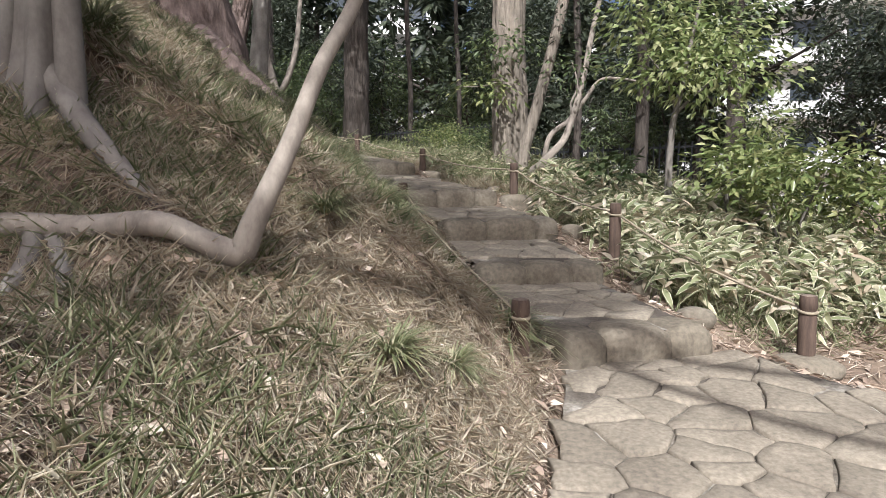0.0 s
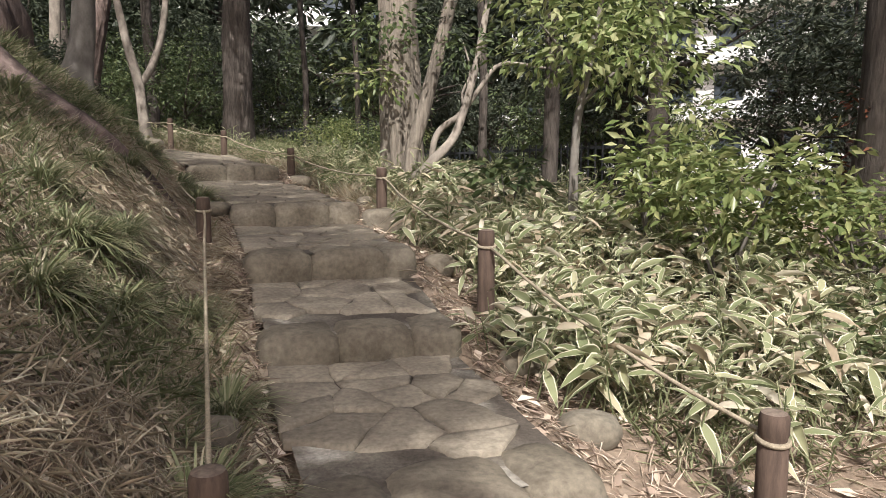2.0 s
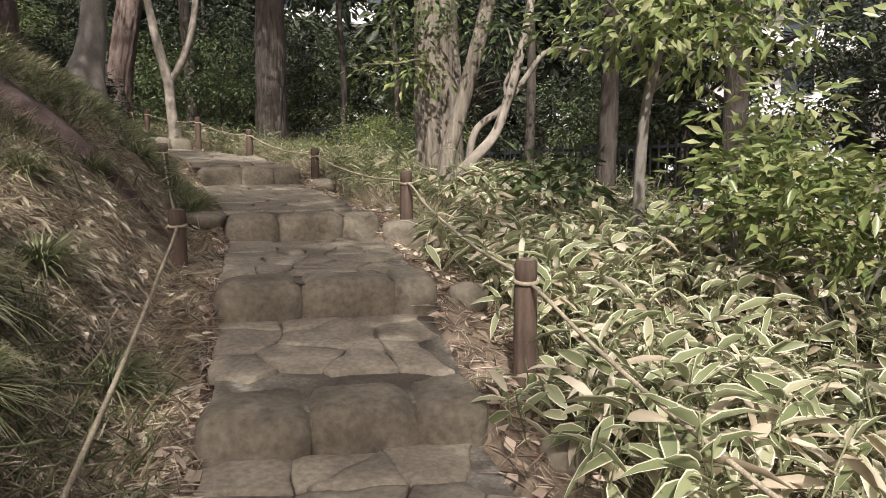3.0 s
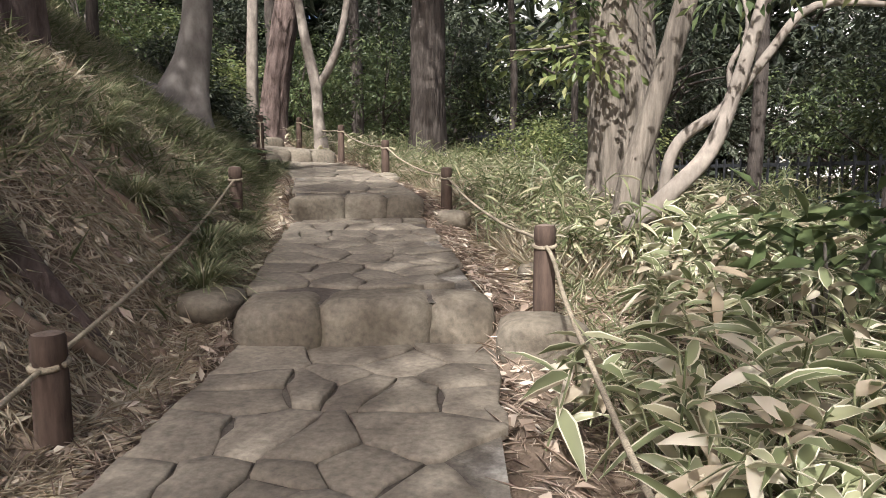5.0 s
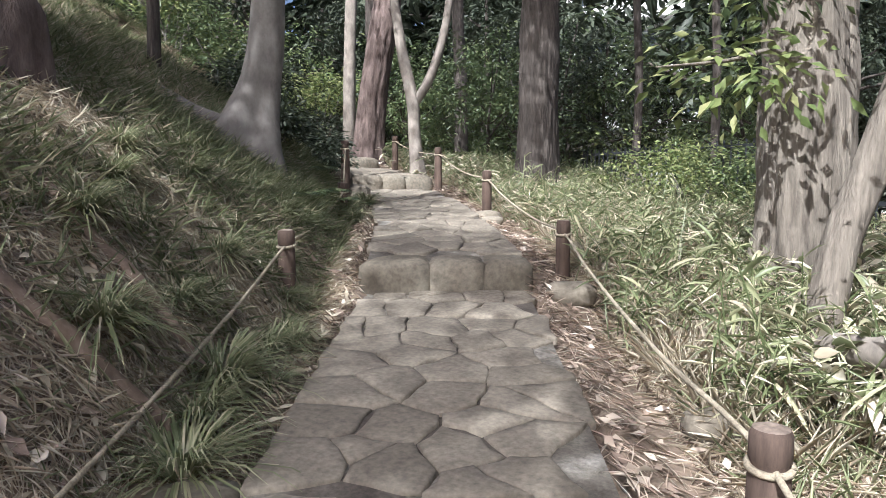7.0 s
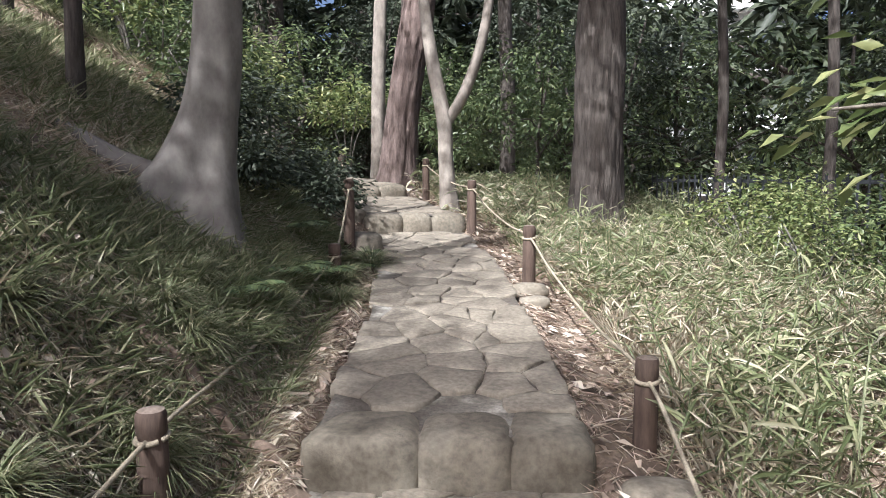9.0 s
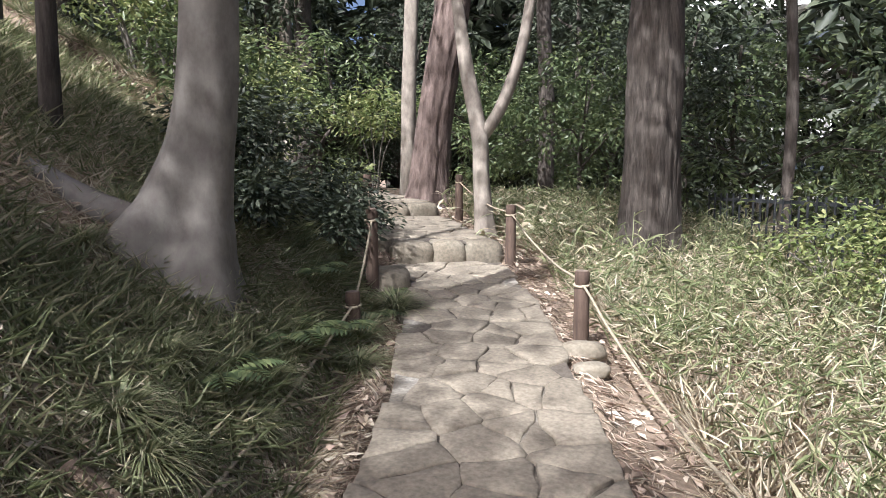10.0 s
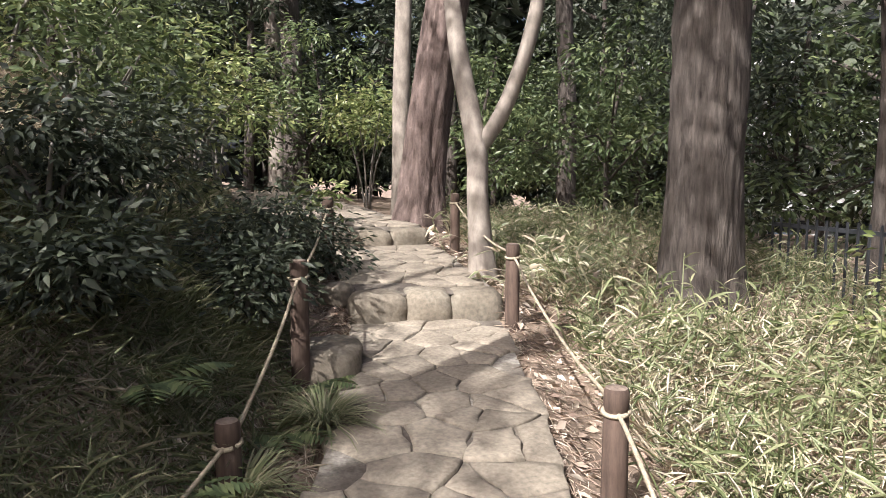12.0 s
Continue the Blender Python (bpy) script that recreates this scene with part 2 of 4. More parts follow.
# ---- the plan of the path ----
# x, y, tread height, half width to the left and right; two rows at one spot are a step
PLAN = [(-3.5, -16, -1.0, 1.0, 1.0), (0.1, -4, -0.15, 1.1, 1.1), (0.9, 0.0, 0.1, 0.95, 1.4), (1.3, 2.3, 0.25, 0.90, 1.1), (1.28, 3.3, 0.32, 0.70, 0.98),
        (1.18, 3.84, 0.36, 0.52, 0.60), (1.14, 3.87, 0.52, 0.50, 0.48), (0.81, 5.27, 0.58, 0.52, 0.51), (0.80, 5.31, 0.72, 0.52, 0.51),
        (0.58, 6.42, 0.83, 0.56, 0.56), (0.57, 6.46, 1.01, 0.57, 0.57), (0.14, 8.17, 1.07, 0.58, 0.58), (0.13, 8.21, 1.26, 0.58, 0.58),
        (-0.38, 9.45, 1.36, 0.59, 0.58), (-0.93, 10.77, 1.47, 0.57, 0.56), (-0.95, 10.81, 1.66, 0.57, 0.56), (-1.74, 12.30, 1.81, 0.53, 0.52),
        (-2.62, 13.75, 1.94, 0.55, 0.53), (-3.66, 15.14, 2.06, 0.58, 0.58), (-3.69, 15.18, 2.25, 0.58, 0.58),
        (-4.5, 15.95, 2.32, 0.64, 0.62), (-5.38, 16.62, 2.40, 0.66, 0.66), (-5.42, 16.65, 2.56, 0.66, 0.66), (-7.5, 17.9, 2.72, 0.8, 0.8),
        (-10, 19.0, 2.85, 1.0, 1.0), (-20, 22, 3.2, 1.2, 1.2)]
PL = np.array(PLAN, float)
SEG = np.concatenate([[0], np.cumsum(np.linalg.norm(np.diff(PL[:, :2], axis=0), axis=1))])
SS = np.arange(0, SEG[-1], 0.05)
CX, CY = np.interp(SS, SEG, PL[:, 0]), np.interp(SS, SEG, PL[:, 1])
_k = np.ones(9) / 9
CXs, CYs = np.convolve(np.pad(CX, 4, "edge"), _k, "valid"), np.convolve(np.pad(CY, 4, "edge"), _k, "valid")
TX, TY = np.gradient(CXs), np.gradient(CYs)
_n = np.hypot(TX, TY)
TX, TY = TX / _n, TY / _n
ZS = np.interp(SS, SEG, PL[:, 2])
_k2 = np.ones(17) / 17
ZSM = np.convolve(np.pad(ZS, 8, "edge"), _k2, "valid")
HL, HR = np.interp(SS, SEG, PL[:, 3]), np.interp(SS, SEG, PL[:, 4])


def nearest(x, y):
    """For points of the plan: index along the path, and distance to the left of its middle."""
    x, y = np.atleast_1d(np.asarray(x, float)), np.atleast_1d(np.asarray(y, float))
    idx = np.empty(len(x), int)
    for a in range(0, len(x), 20000):
        d2 = (x[a:a + 20000, None] - CXs[None, ::2]) ** 2 + (y[a:a + 20000, None] - CYs[None, ::2]) ** 2
        idx[a:a + 20000] = d2.argmin(1) * 2
    dx, dy = x - CXs[idx], y - CYs[idx]
    side = np.where(dx * -TY[idx] + dy * TX[idx] >= 0, 1.0, -1.0)
    return idx, side * np.hypot(dx, dy)


def smooth(a, b, v):
    f = np.clip((v - a) / (b - a), 0, 1)
    return f * f * (3 - 2 * f)


def wobble(x, y):
    return (np.sin(x * 1.7 + 0.6 * np.sin(y * 1.3)) * np.sin(y * 1.45 + 0.8 * np.sin(x * 0.9 + 2)) * 0.5
            + np.sin(x * 4.1 + 1.3 * np.sin(y * 2.7 + 1)) * np.sin(y * 3.7 + x) * 0.25 + np.sin(x * 9.3 + y * 3.1) * np.sin(y * 8.7 - x * 2.3) * 0.12)


def ground_z(x, y):
    x, y = np.atleast_1d(np.asarray(x, float)), np.atleast_1d(np.asarray(y, float))
    i, u = nearest(x, y)
    zp = ZSM[i]
    dl, dr = np.maximum(u - HL[i], 0), np.maximum(-u - HR[i], 0)
    on = (u < HL[i]) & (-u < HR[i])
    gutter = 0.20 + 0.08 * smooth(3.6, 5.0, CYs[i])
    dh = np.maximum(dl - gutter, 0)
    fade = 1 - 0.72 * smooth(12.9, 17.4, y + 0.25 * x)
    hill = (0.74 * dh / (1 + dh / 22) + 0.22 * (1 - np.exp(-dh / 0.3))) * fade
    right = -0.10 * smooth(0.0, 0.35, dr) - 0.045 * dr - 0.10 * np.maximum(dr - 4.0, 0)
    right = np.maximum(right, -2.2)
    z = zp - 0.045 - 0.10 * on + np.where(u > 0, hill, right)
    amp = 0.09 * smooth(0.1, 0.9, np.maximum(dl, dr))
    hollow = 0.62 * np.exp(-((x + 1.75) / 0.65) ** 2 - ((y - 2.05) / 0.45) ** 2)
    swell = (0.30 * np.exp(-((x + 3.1) / 1.2) ** 2 - ((y - 8.6) / 1.2) ** 2) + 0.18 * np.exp(-((x + 0.75) / 0.55) ** 2 - ((y - 4.7) / 0.7) ** 2)
             - 0.18 * np.exp(-((x + 3.1) / 0.9) ** 2 - ((y - 10.9) / 0.8) ** 2))
    return z + amp * wobble(x, y) - hollow + swell


def gz(x, y):
    return float(ground_z(x, y)[0])


# ---- ground: one sheet, fine near the path, wide out to the horizon ----
def axis(lo, hi, step, far):
    mid = list(np.arange(lo, hi + 1e-6, step))
    out, d = [], step
    a, b = lo, hi
    while a > -far:
        d *= 1.35
        a -= d
        b += d
        out.append((a, b))
    return np.array([p for p, _ in reversed(out)] + mid + [q for _, q in out])


GX, GY = axis(-9, 7.5, 0.12, 400), axis(-3, 22, 0.12, 400)
gx, gy = np.meshgrid(GX, GY)
gzz = ground_z(gx.ravel(), gy.ravel())
nx, ny = len(GX), len(GY)
GV = np.stack([gx.ravel(), gy.ravel(), gzz], 1)
q = (np.arange(ny - 1)[:, None] * nx + np.arange(nx - 1)[None, :]).ravel()
GF = np.concatenate([np.stack([q, q + 1, q + nx + 1], 1), np.stack([q, q + nx + 1, q + nx], 1)])
ground = tri_mesh("ground", GV, GF, SOIL)
ground.data.polygons.foreach_set("use_smooth", np.ones(len(GF), dtype=bool))
tagged(ground, "brown bare soil with fallen needles on a wooded hillside", "ground", kind="structure")


# ---- the path: bed, flagstones, step stones ----
def at_path(s, v):
    """A place s metres along the path, v metres to the left of its middle."""
    i = np.clip(np.searchsorted(SS, s), 0, len(SS) - 1)
    return CXs[i] - TY[i] * v, CYs[i] + TX[i] * v


RISERS = [k for k in range(len(PL) - 1) if np.hypot(*(PL[k + 1, :2] - PL[k, :2])) < 0.12]
RS = [0.5 * (SEG[k] + SEG[k + 1]) for k in RISERS]


def tread_z(s):
    """The height of the walking surface, with sharp steps."""
    z = np.interp(s, SEG, PL[:, 2])
    for k, r in zip(RISERS, RS):
        if abs(s - r) < 0.08:
            z = PL[k, 2] if s < r else PL[k + 1, 2]
    return z


pavement = tagged(new("pavement"), "path of irregular grey-tan flagstones climbing in low steps", "stone path", kind="structure")
S0, S1 = SEG[2] - 1.6, SEG[-1] - 9.5
bounds = [S0] + RS + [S1]
BV, BF = [], []
for a, b in zip(bounds[:-1], bounds[1:]):
    ss = np.linspace(a + 0.02, b, max(3, int((b - a) / 0.15)))
    base = len(BV)
    for s in ss:
        i = min(np.searchsorted(SS, s), len(SS) - 1)
        for v in (HL[i] - 0.03, 0.0, -HR[i] + 0.03):
            BV.append((*at_path(s, v), tread_z(min(max(s, a + 0.03), b - 0.03)) - 0.017))
    for k in range(len(ss) - 1):
        for j in range(2):
            o = base + k * 3 + j
            BF.append((o, o + 1, o + 4, o + 3))
bed = mesh_object("mortar_bed", BV, BF, MORTAR, pavement)


def clip_poly(poly, mx, my, ax, ay):
    """Keep what lies on the side of (mx, my) against the direction (ax, ay)."""
    out = []
    n = len(poly)
    for k in range(n):
        p, q2 = poly[k], poly[(k + 1) % n]
        dp, dq = (p[0] - mx) * ax + (p[1] - my) * ay, (q2[0] - mx) * ax + (q2[1] - my) * ay
        if dp <= 0:
            out.append(p)
        if dp * dq < 0:
            f = dp / (dp - dq)
            out.append((p[0] + f * (q2[0] - p[0]), p[1] + f * (q2[1] - p[1])))
    return out


stone_rng = random.Random(5)
STONES = []


def lay_stones(a, b):
    """Irregular flags between two steps, as cells round scattered middles."""
    row, seeds, s, odd = 0.25, [], a + 0.10, 0
    while s < b:
        i = min(np.searchsorted(SS, s), len(SS) - 1)
        wide = HL[i] + HR[i]
        n = max(3, round(wide / 0.28))
        for j in range(n):
            seeds.append((s + stone_rng.uniform(-0.15, 0.15), HL[i] - wide * (j + 0.5 + (0.22 if odd else -0.22)) / n + stone_rng.uniform(-0.13, 0.13)))
        s += row * stone_rng.uniform(0.85, 1.15)
        odd = 1 - odd
    for c in seeds:
        i = min(np.searchsorted(SS, c[0]), len(SS) - 1)
        if not (-HR[i] + 0.05 < c[1] < HL[i] - 0.05) or not (a + 0.04 < c[0] < b - 0.02):
            continue
        poly = [(a + 0.012, HL[i]), (a + 0.012, -HR[i]), (b - 0.012, -HR[i]), (b - 0.012, HL[i])]
        for o in seeds:
            if o is not c and abs(o[0] - c[0]) < 1.0 and abs(o[1] - c[1]) < 1.0:
                ax, ay = o[0] - c[0], o[1] - c[1]
                poly = clip_poly(poly, (o[0] + c[0]) / 2, (o[1] + c[1]) / 2, ax, ay)
                if len(poly) < 3:
                    break
        if len(poly) < 3:
            continue
        mx, my = sum(p[0] for p in poly) / len(poly), sum(p[1] for p in poly) / len(poly)
        if max(math.dist(p, (mx, my)) for p in poly) > 0.5:
            continue
        STONES.append((poly, (mx, my), a, b))


for a, b in zip(bounds[:-1], bounds[1:]):
    lay_stones(a + (0.26 if a in RS else 0), b)


def flagstone(poly, mid, a, b):
    """One flag: subdivided wavy outline drawn in from the joints, rounded shoulder, faintly domed top."""
    pts = []
    n = len(poly)
    for k in range(n):
        p, q2 = poly[k], poly[(k + 1) % n]
        m = max(1, round(math.dist(p, q2) / 0.085))
        for j in range(m):
            f = j / m
            w = 0.015 if j else 0.0
            pts.append((p[0] + f * (q2[0] - p[0]) + stone_rng.uniform(-w, w), p[1] + f * (q2[1] - p[1]) + stone_rng.uniform(-w, w)))
    tilt = (stone_rng.uniform(-0.03, 0.03), stone_rng.uniform(-0.03, 0.03), stone_rng.uniform(-0.006, 0.006))
    V, F = [], []
    n = len(pts)
    for gap, dz in ((0.0060, -0.04), (0.0060, -0.008), (0.014, -0.0020), (0.060, 0.001)):
        for p in pts:
            d = max(math.dist(p, mid), 1e-4)
            f = max(1 - gap / d, 0.2)
            s, v = mid[0] + (p[0] - mid[0]) * f, mid[1] + (p[1] - mid[1]) * f
            z = tread_z(min(max(s, a + 0.09), b - 0.09)) + dz + tilt[2] + (s - mid[0]) * tilt[0] + (v - mid[1]) * tilt[1]
            V.append((*at_exact(s, v), z))
    for r in range(3):
        for k in range(n):
            F.append((r * n + k, (r + 1) * n + k, (r + 1) * n + (k + 1) % n, r * n + (k + 1) % n))
    F.append(tuple(3 * n + k for k in range(n))[::-1])
    return V, F


def at_exact(s, v):
    x, y = np.interp(s, SS, CXs), np.interp(s, SS, CYs)
    tx, ty = np.interp(s, SS, TX), np.interp(s, SS, TY)
    return x - ty * v, y + tx * v


def boulder_mesh(lx, ly, lz, seed, amp=0.05, power=4.0, rings=9, segs=16):
    """A rounded squarish block, sunk at the origin: verts and faces."""
    r = random.Random(seed)
    off = Vector((r.uniform(0, 50), r.uniform(0, 50), r.uniform(0, 50)))
    V, F = [], []
    for a in range(rings + 1):
        th = math.pi * a / rings
        for k in range(segs):
            ph = 2 * math.pi * k / segs
            d = Vector((math.sin(th) * math.cos(ph), math.sin(th) * math.sin(ph), math.cos(th)))
            g = (abs(d.x) ** power + abs(d.y) ** power + abs(d.z) ** power) ** (-1 / power)
            g *= 1 + amp * 2 * noise.noise(d * 1.3 + off) + amp * noise.noise(d * 3.1 + off)
            V.append((d.x * g * lx / 2, d.y * g * ly / 2, d.z * g * lz / 2))
    for a in range(rings):
        for k in range(segs):
            F.append((a * segs + k, (a + 1) * segs + k, (a + 1) * segs + (k + 1) % segs, a * segs + (k + 1) % segs))
    return V, F


def place_rock(name, x, y, z, lx, ly, lz, turn, seed, material, parent=None, amp=0.06, power=3.0):
    V, F = boulder_mesh(lx, ly, lz, seed, amp, power, 13, 24)
    ob = mesh_object(name, V, F, material, None, True)
    ob.matrix_world = pose(x, y, z, 0, 0, turn)
    ob.parent = parent
    return ob


# three or four big rounded stones edge each step
SPLITS = [(0.27, 0.45, 0.28), (0.36, 0.38, 0.26), (0.36, 0.44, 0.20), (0.32, 0.44, 0.24), (0.40, 0.32, 0.28), (0.36, 0.30, 0.34), (0.30, 0.36, 0.34)]
for n, (k, r) in enumerate(zip(RISERS, RS)):
    lo, hi = PL[k, 2], PL[k + 1, 2]
    wl, wr = PL[k + 1, 3], PL[k + 1, 4]
    i = np.searchsorted(SS, r)
    turn = math.degrees(math.atan2(TY[i], TX[i]))
    v = wl
    for j, f in enumerate(SPLITS[n]):
        w = f * (wl + wr)
        x, y = at_exact(r + 0.14, v - w / 2)
        place_rock("step_stone", x, y, hi - 0.178 + 0.004 * (j % 2), 0.40, w + 0.045, 0.38, turn, 10 * n + j, BOULDER, pavement, 0.04, 5.0)
        v -= w
far_V, far_F = [], []
STONES.sort(key=lambda st: st[1][0])
for n, st in enumerate(STONES):
    V, F = flagstone(*st)
    if n < 310:
        mesh_object("flagstone", V, F, STONE, pavement, True)
    else:
        far_F += [tuple(k + len(far_V) for k in f) for f in F]
        far_V += V
if far_V:
    tagged(mesh_object("far_flagstones", far_V, far_F, STONE, pavement, True), kind="stuff")


# ---- rope fences along the path ----
def fence_post(x, y, top, tall, lean=(0, 0), r=0.052):
    post = tagged(new("fence_post"), "weathered brown round log post of a rope fence", "post", "rope fence posts")
    prof = [(r * 1.02, -0.25), (r * 1.02, 0.0), (r, tall * 0.5), (r * 0.98, tall - 0.115), (r * 0.88, tall - 0.105), (r * 0.88, tall - 0.085),
            (r * 0.98, tall - 0.075), (r * 0.97, tall - 0.015), (r * 0.85, tall)]
    V, F = [], []
    sides = 14
    for rr, z in prof:
        for j in range(sides):
            a = 6.2832 * j / sides
            w = 1 + 0.025 * math.sin(3 * a + x * 7)
            V.append((rr * w * math.cos(a), rr * w * math.sin(a), z))
    for k in range(len(prof) - 1):
        for j in range(sides):
            F.append((k * sides + j, k * sides + (j + 1) % sides, (k + 1) * sides + (j + 1) % sides, (k + 1) * sides + j))
    mesh_object("shaft", V, F, POSTWOOD, post, True)
    mesh_object("cut_end", [(rr * math.cos(6.2832 * j / sides), rr * math.sin(6.2832 * j / sides), tall + dz) for rr, dz in ((r * 0.85, 0.0), (r * 0.4, 0.006)) for j in range(sides)],
                      [(j, (j + 1) % sides, sides + (j + 1) % sides, sides + j) for j in range(sides)] + [tuple(range(sides, 2 * sides))], POSTEND, post)
    loop = [(r * 0.98 * math.cos(a), r * 0.98 * math.sin(a), tall - 0.095 + 0.008 * math.sin(a)) for a in np.linspace(0, 6.0, 13)]
    limb("rope_ring", loop, [0.010] * 13, ROPE, post, 6, 0.0)
    post.matrix_world = pose(x, y, top - tall, lean[0], lean[1], 0)
    return Vector((x, y, top - 0.09))


def rope(points, sag=0.06):
    ob_pts = []
    for p, q2 in zip(points[:-1], points[1:]):
        for f in (0, 0.25, 0.5, 0.75):
            c = p.lerp(q2, f)
            ob_pts.append((c.x, c.y, c.z - sag * 4 * f * (1 - f)))
    ob_pts.append(tuple(points[-1]))
    V, F = tube(ob_pts, [0.009] * len(ob_pts), 8)
    return tagged(mesh_object("fence_rope", V, F, ROPE, None, True), "thin twisted pale brown rope strung between fence posts", "rope")


RIGHT_POSTS = [(2.22, 4.0, 0.70, 0.5), (1.52, 5.86, 1.19, 0.42), (0.91, 8.50, 1.60, 0.46), (-0.32, 11.42, 1.91, 0.46), (-1.69, 13.57, 2.29, 0.44), (-3.08, 15.38, 2.64, 0.46), (-4.75, 17.25, 2.95, 0.46)]
LEFT_POSTS = [(0.43, 3.60, 0.75, 0.34), (-0.40, 6.95, 1.36, 0.46), (-1.65, 10.0, 1.90, 0.46), (-2.97, 12.72, 2.16, 0.46), (-3.55, 13.7, 2.66, 0.5), (-4.9, 15.4, 2.95, 0.5)]
rope([fence_post(*p) for p in RIGHT_POSTS])
rope([fence_post(*p) for p in LEFT_POSTS])


# ---- trees ----
def crown_arrays(seed, clumps, per, size, leaf, droop=0.35, clump_r=0.42, hollow=0.35):
    """Leaves in many small clumps with gaps between: vertices and triangles round the origin. size: half axes of the crown."""
    rng = np.random.RandomState(seed)
    c = unit(rng.normal(size=(clumps, 3))) * (hollow + (1 - hollow) * rng.rand(clumps, 1) ** 0.6)
    c *= 1 + 0.25 * np.sin(c[:, :1] * 5 + seed) * np.cos(c[:, 2:3] * 4)
    c *= np.array(size)
    k = np.repeat(np.arange(clumps), per)
    d = unit(rng.normal(size=(len(k), 3)))
    P = c[k] + d * clump_r * rng.rand(len(k), 1) ** 0.5 * np.array([1.15, 1.15, 0.6])
    D = d * np.array([1, 1, 0.5]) + np.array([0, 0, -droop])
    N = rng.normal(size=(len(k), 3)) * 0.55 + np.array([0, 0, 1.0])
    return leaves(P, D, N, leaf * rng.uniform(0.7, 1.3, len(k)), leaf * rng.uniform(0.35, 0.5, len(k)))


def tree(label, pts, radii, material, crown=None, flare=0.0, category="tree", sides=16, rough=0.05, seed=1, boughs=(), group="", ridge=0.0):
    """A trunk through pts, boughs (points, radii), crowns (x, y, z, size, clumps, per, leaf, material)."""
    base = pts[0]
    ob = tagged(new("tree"), label, category, group)
    ob.location = base
    rel = lambda L: [(a - base[0], b - base[1], c - base[2]) for a, b, c in L]
    limb("trunk", rel(pts), radii, material, ob, sides, rough, seed, flare, "", ridge, 26 if ridge else 6)
    for bp, br in boughs:
        limb("bough", rel(bp), br, material, ob, 9, 0.06, seed + len(bp))
    for j, (x, y, z, size, clumps, per, leaf, mat) in enumerate(crown or ()):
        V, F = crown_arrays(seed * 7 + j, clumps, per, size, leaf)
        tri_mesh("crown", V + np.array([x - base[0], y - base[1], z - base[2]]), F, mat, ob)
    return ob


def on(x, y, dz=-0.5):
    return (x, y, gz(x, y) + dz)


# beside the path
b = on(1.25, 12.2)
tree("stout old tree with pale fissured bark beside the path", [b, (1.22, 12.2, 2.6), (1.2, 12.25, 4.2), (1.3, 12.3, 6.2), (1.5, 12.3, 9.0)], [0.33, 0.29, 0.27, 0.24, 0.16], BARK_FISSURED,
     # Crowns at 10.5 and 11 m are unseen extras that shade the wood.
     [(1.4, 12.4, 8.6, (2.6, 2.6, 1.6), 140, 26, 0.13, LEAF_DARK), (-0.2, 13.5, 10.5, (1.6, 1.4, 0.7), 110, 26, 0.14, LEAF_DARK), (2.7, 9.6, 11.0, (1.5, 1.8, 0.9), 120, 26, 0.14, LEAF_DARK), (0.72, 11.45, 2.9, (0.55, 0.3, 0.14), 12, 14, 0.13, LEAF_BRIGHT), (1.0, 11.6, 3.6, (0.6, 0.5, 0.25), 16, 18, 0.12, LEAF_MID)], 0.5, seed=3, sides=84, ridge=0.10,
     boughs=[([(1.2, 12.1, 2.9), (1.0, 11.8, 3.05), (0.7, 11.45, 2.95), (0.3, 11.2, 2.9)], [0.03, 0.02, 0.013, 0.005]), ([(1.24, 11.0, gz(1.24, 11.0) - 0.15), (1.33, 11.0, 1.8), (1.5, 11.0, 2.4), (1.85, 11.05, 3.8), (2.15, 11.3, 5.2), (2.5, 11.6, 7)], [0.13, 0.10, 0.092, 0.088, 0.08, 0.05])])
b = on(-2.15, 17.1)
tree("tall straight conifer with dark ridged bark", [b, (-2.12, 17.1, 4.2), (-2.08, 17.1, 7), (-2.0, 17.1, 11)], [0.34, 0.28, 0.25, 0.15], BARK_DARK,
     [(-2.0, 17.1, 9.5, (2.5, 2.5, 2.2), 140, 26, 0.12, LEAF_DARK)], 0.35, seed=4, sides=84, ridge=0.10)
b = on(-3.72, 16.15)
tree("slender forked grey tree beside the path", [b, (-3.85, 16.2, 2.9), (-3.93, 16.3, 3.4), (-4.2, 16.4, 4.4), (-4.5, 16.6, 6.0), (-4.5, 16.8, 8)], [0.115, 0.095, 0.10, 0.08, 0.06, 0.04], BARK_LIMB,
     [(-4.2, 16.8, 7.8, (1.8, 1.8, 1.1), 80, 26, 0.10, LEAF_MID)], 0.5, seed=5,
     boughs=[([(-3.93, 16.3, 3.35), (-3.7, 16.45, 3.8), (-3.5, 16.6, 4.6), (-3.4, 16.8, 6.0)], [0.075, 0.075, 0.065, 0.05])])
b = on(-5.75, 17.9)
tree("leaning pine with scaly reddish bark at the turn of the path", [b, (-5.62, 17.9, 3.3), (-5.28, 17.95, 5.3), (-5.0, 18.1, 7.0), (-4.7, 18.2, 10)], [0.30, 0.25, 0.235, 0.21, 0.13], BARK_PINE,
     [(-4.7, 18.2, 9.6, (2.2, 2.2, 1.4), 120, 26, 0.12, LEAF_DARK)], 0.35, seed=6, sides=72, ridge=0.09)
b = on(-6.65, 18.8)
tree("slim pale-barked tree lit by the sun", [b, (-6.62, 18.8, 4.0), (-6.5, 18.8, 7), (-6.4, 18.9, 10)], [0.14, 0.125, 0.11, 0.07], BARK_LIMB,
     [(-6.2, 19.7, 9, (2.0, 2.0, 1.4), 100, 26, 0.12, LEAF_MID)], 0.3, seed=7)
b = on(-3.32, 11.55, -0.35)
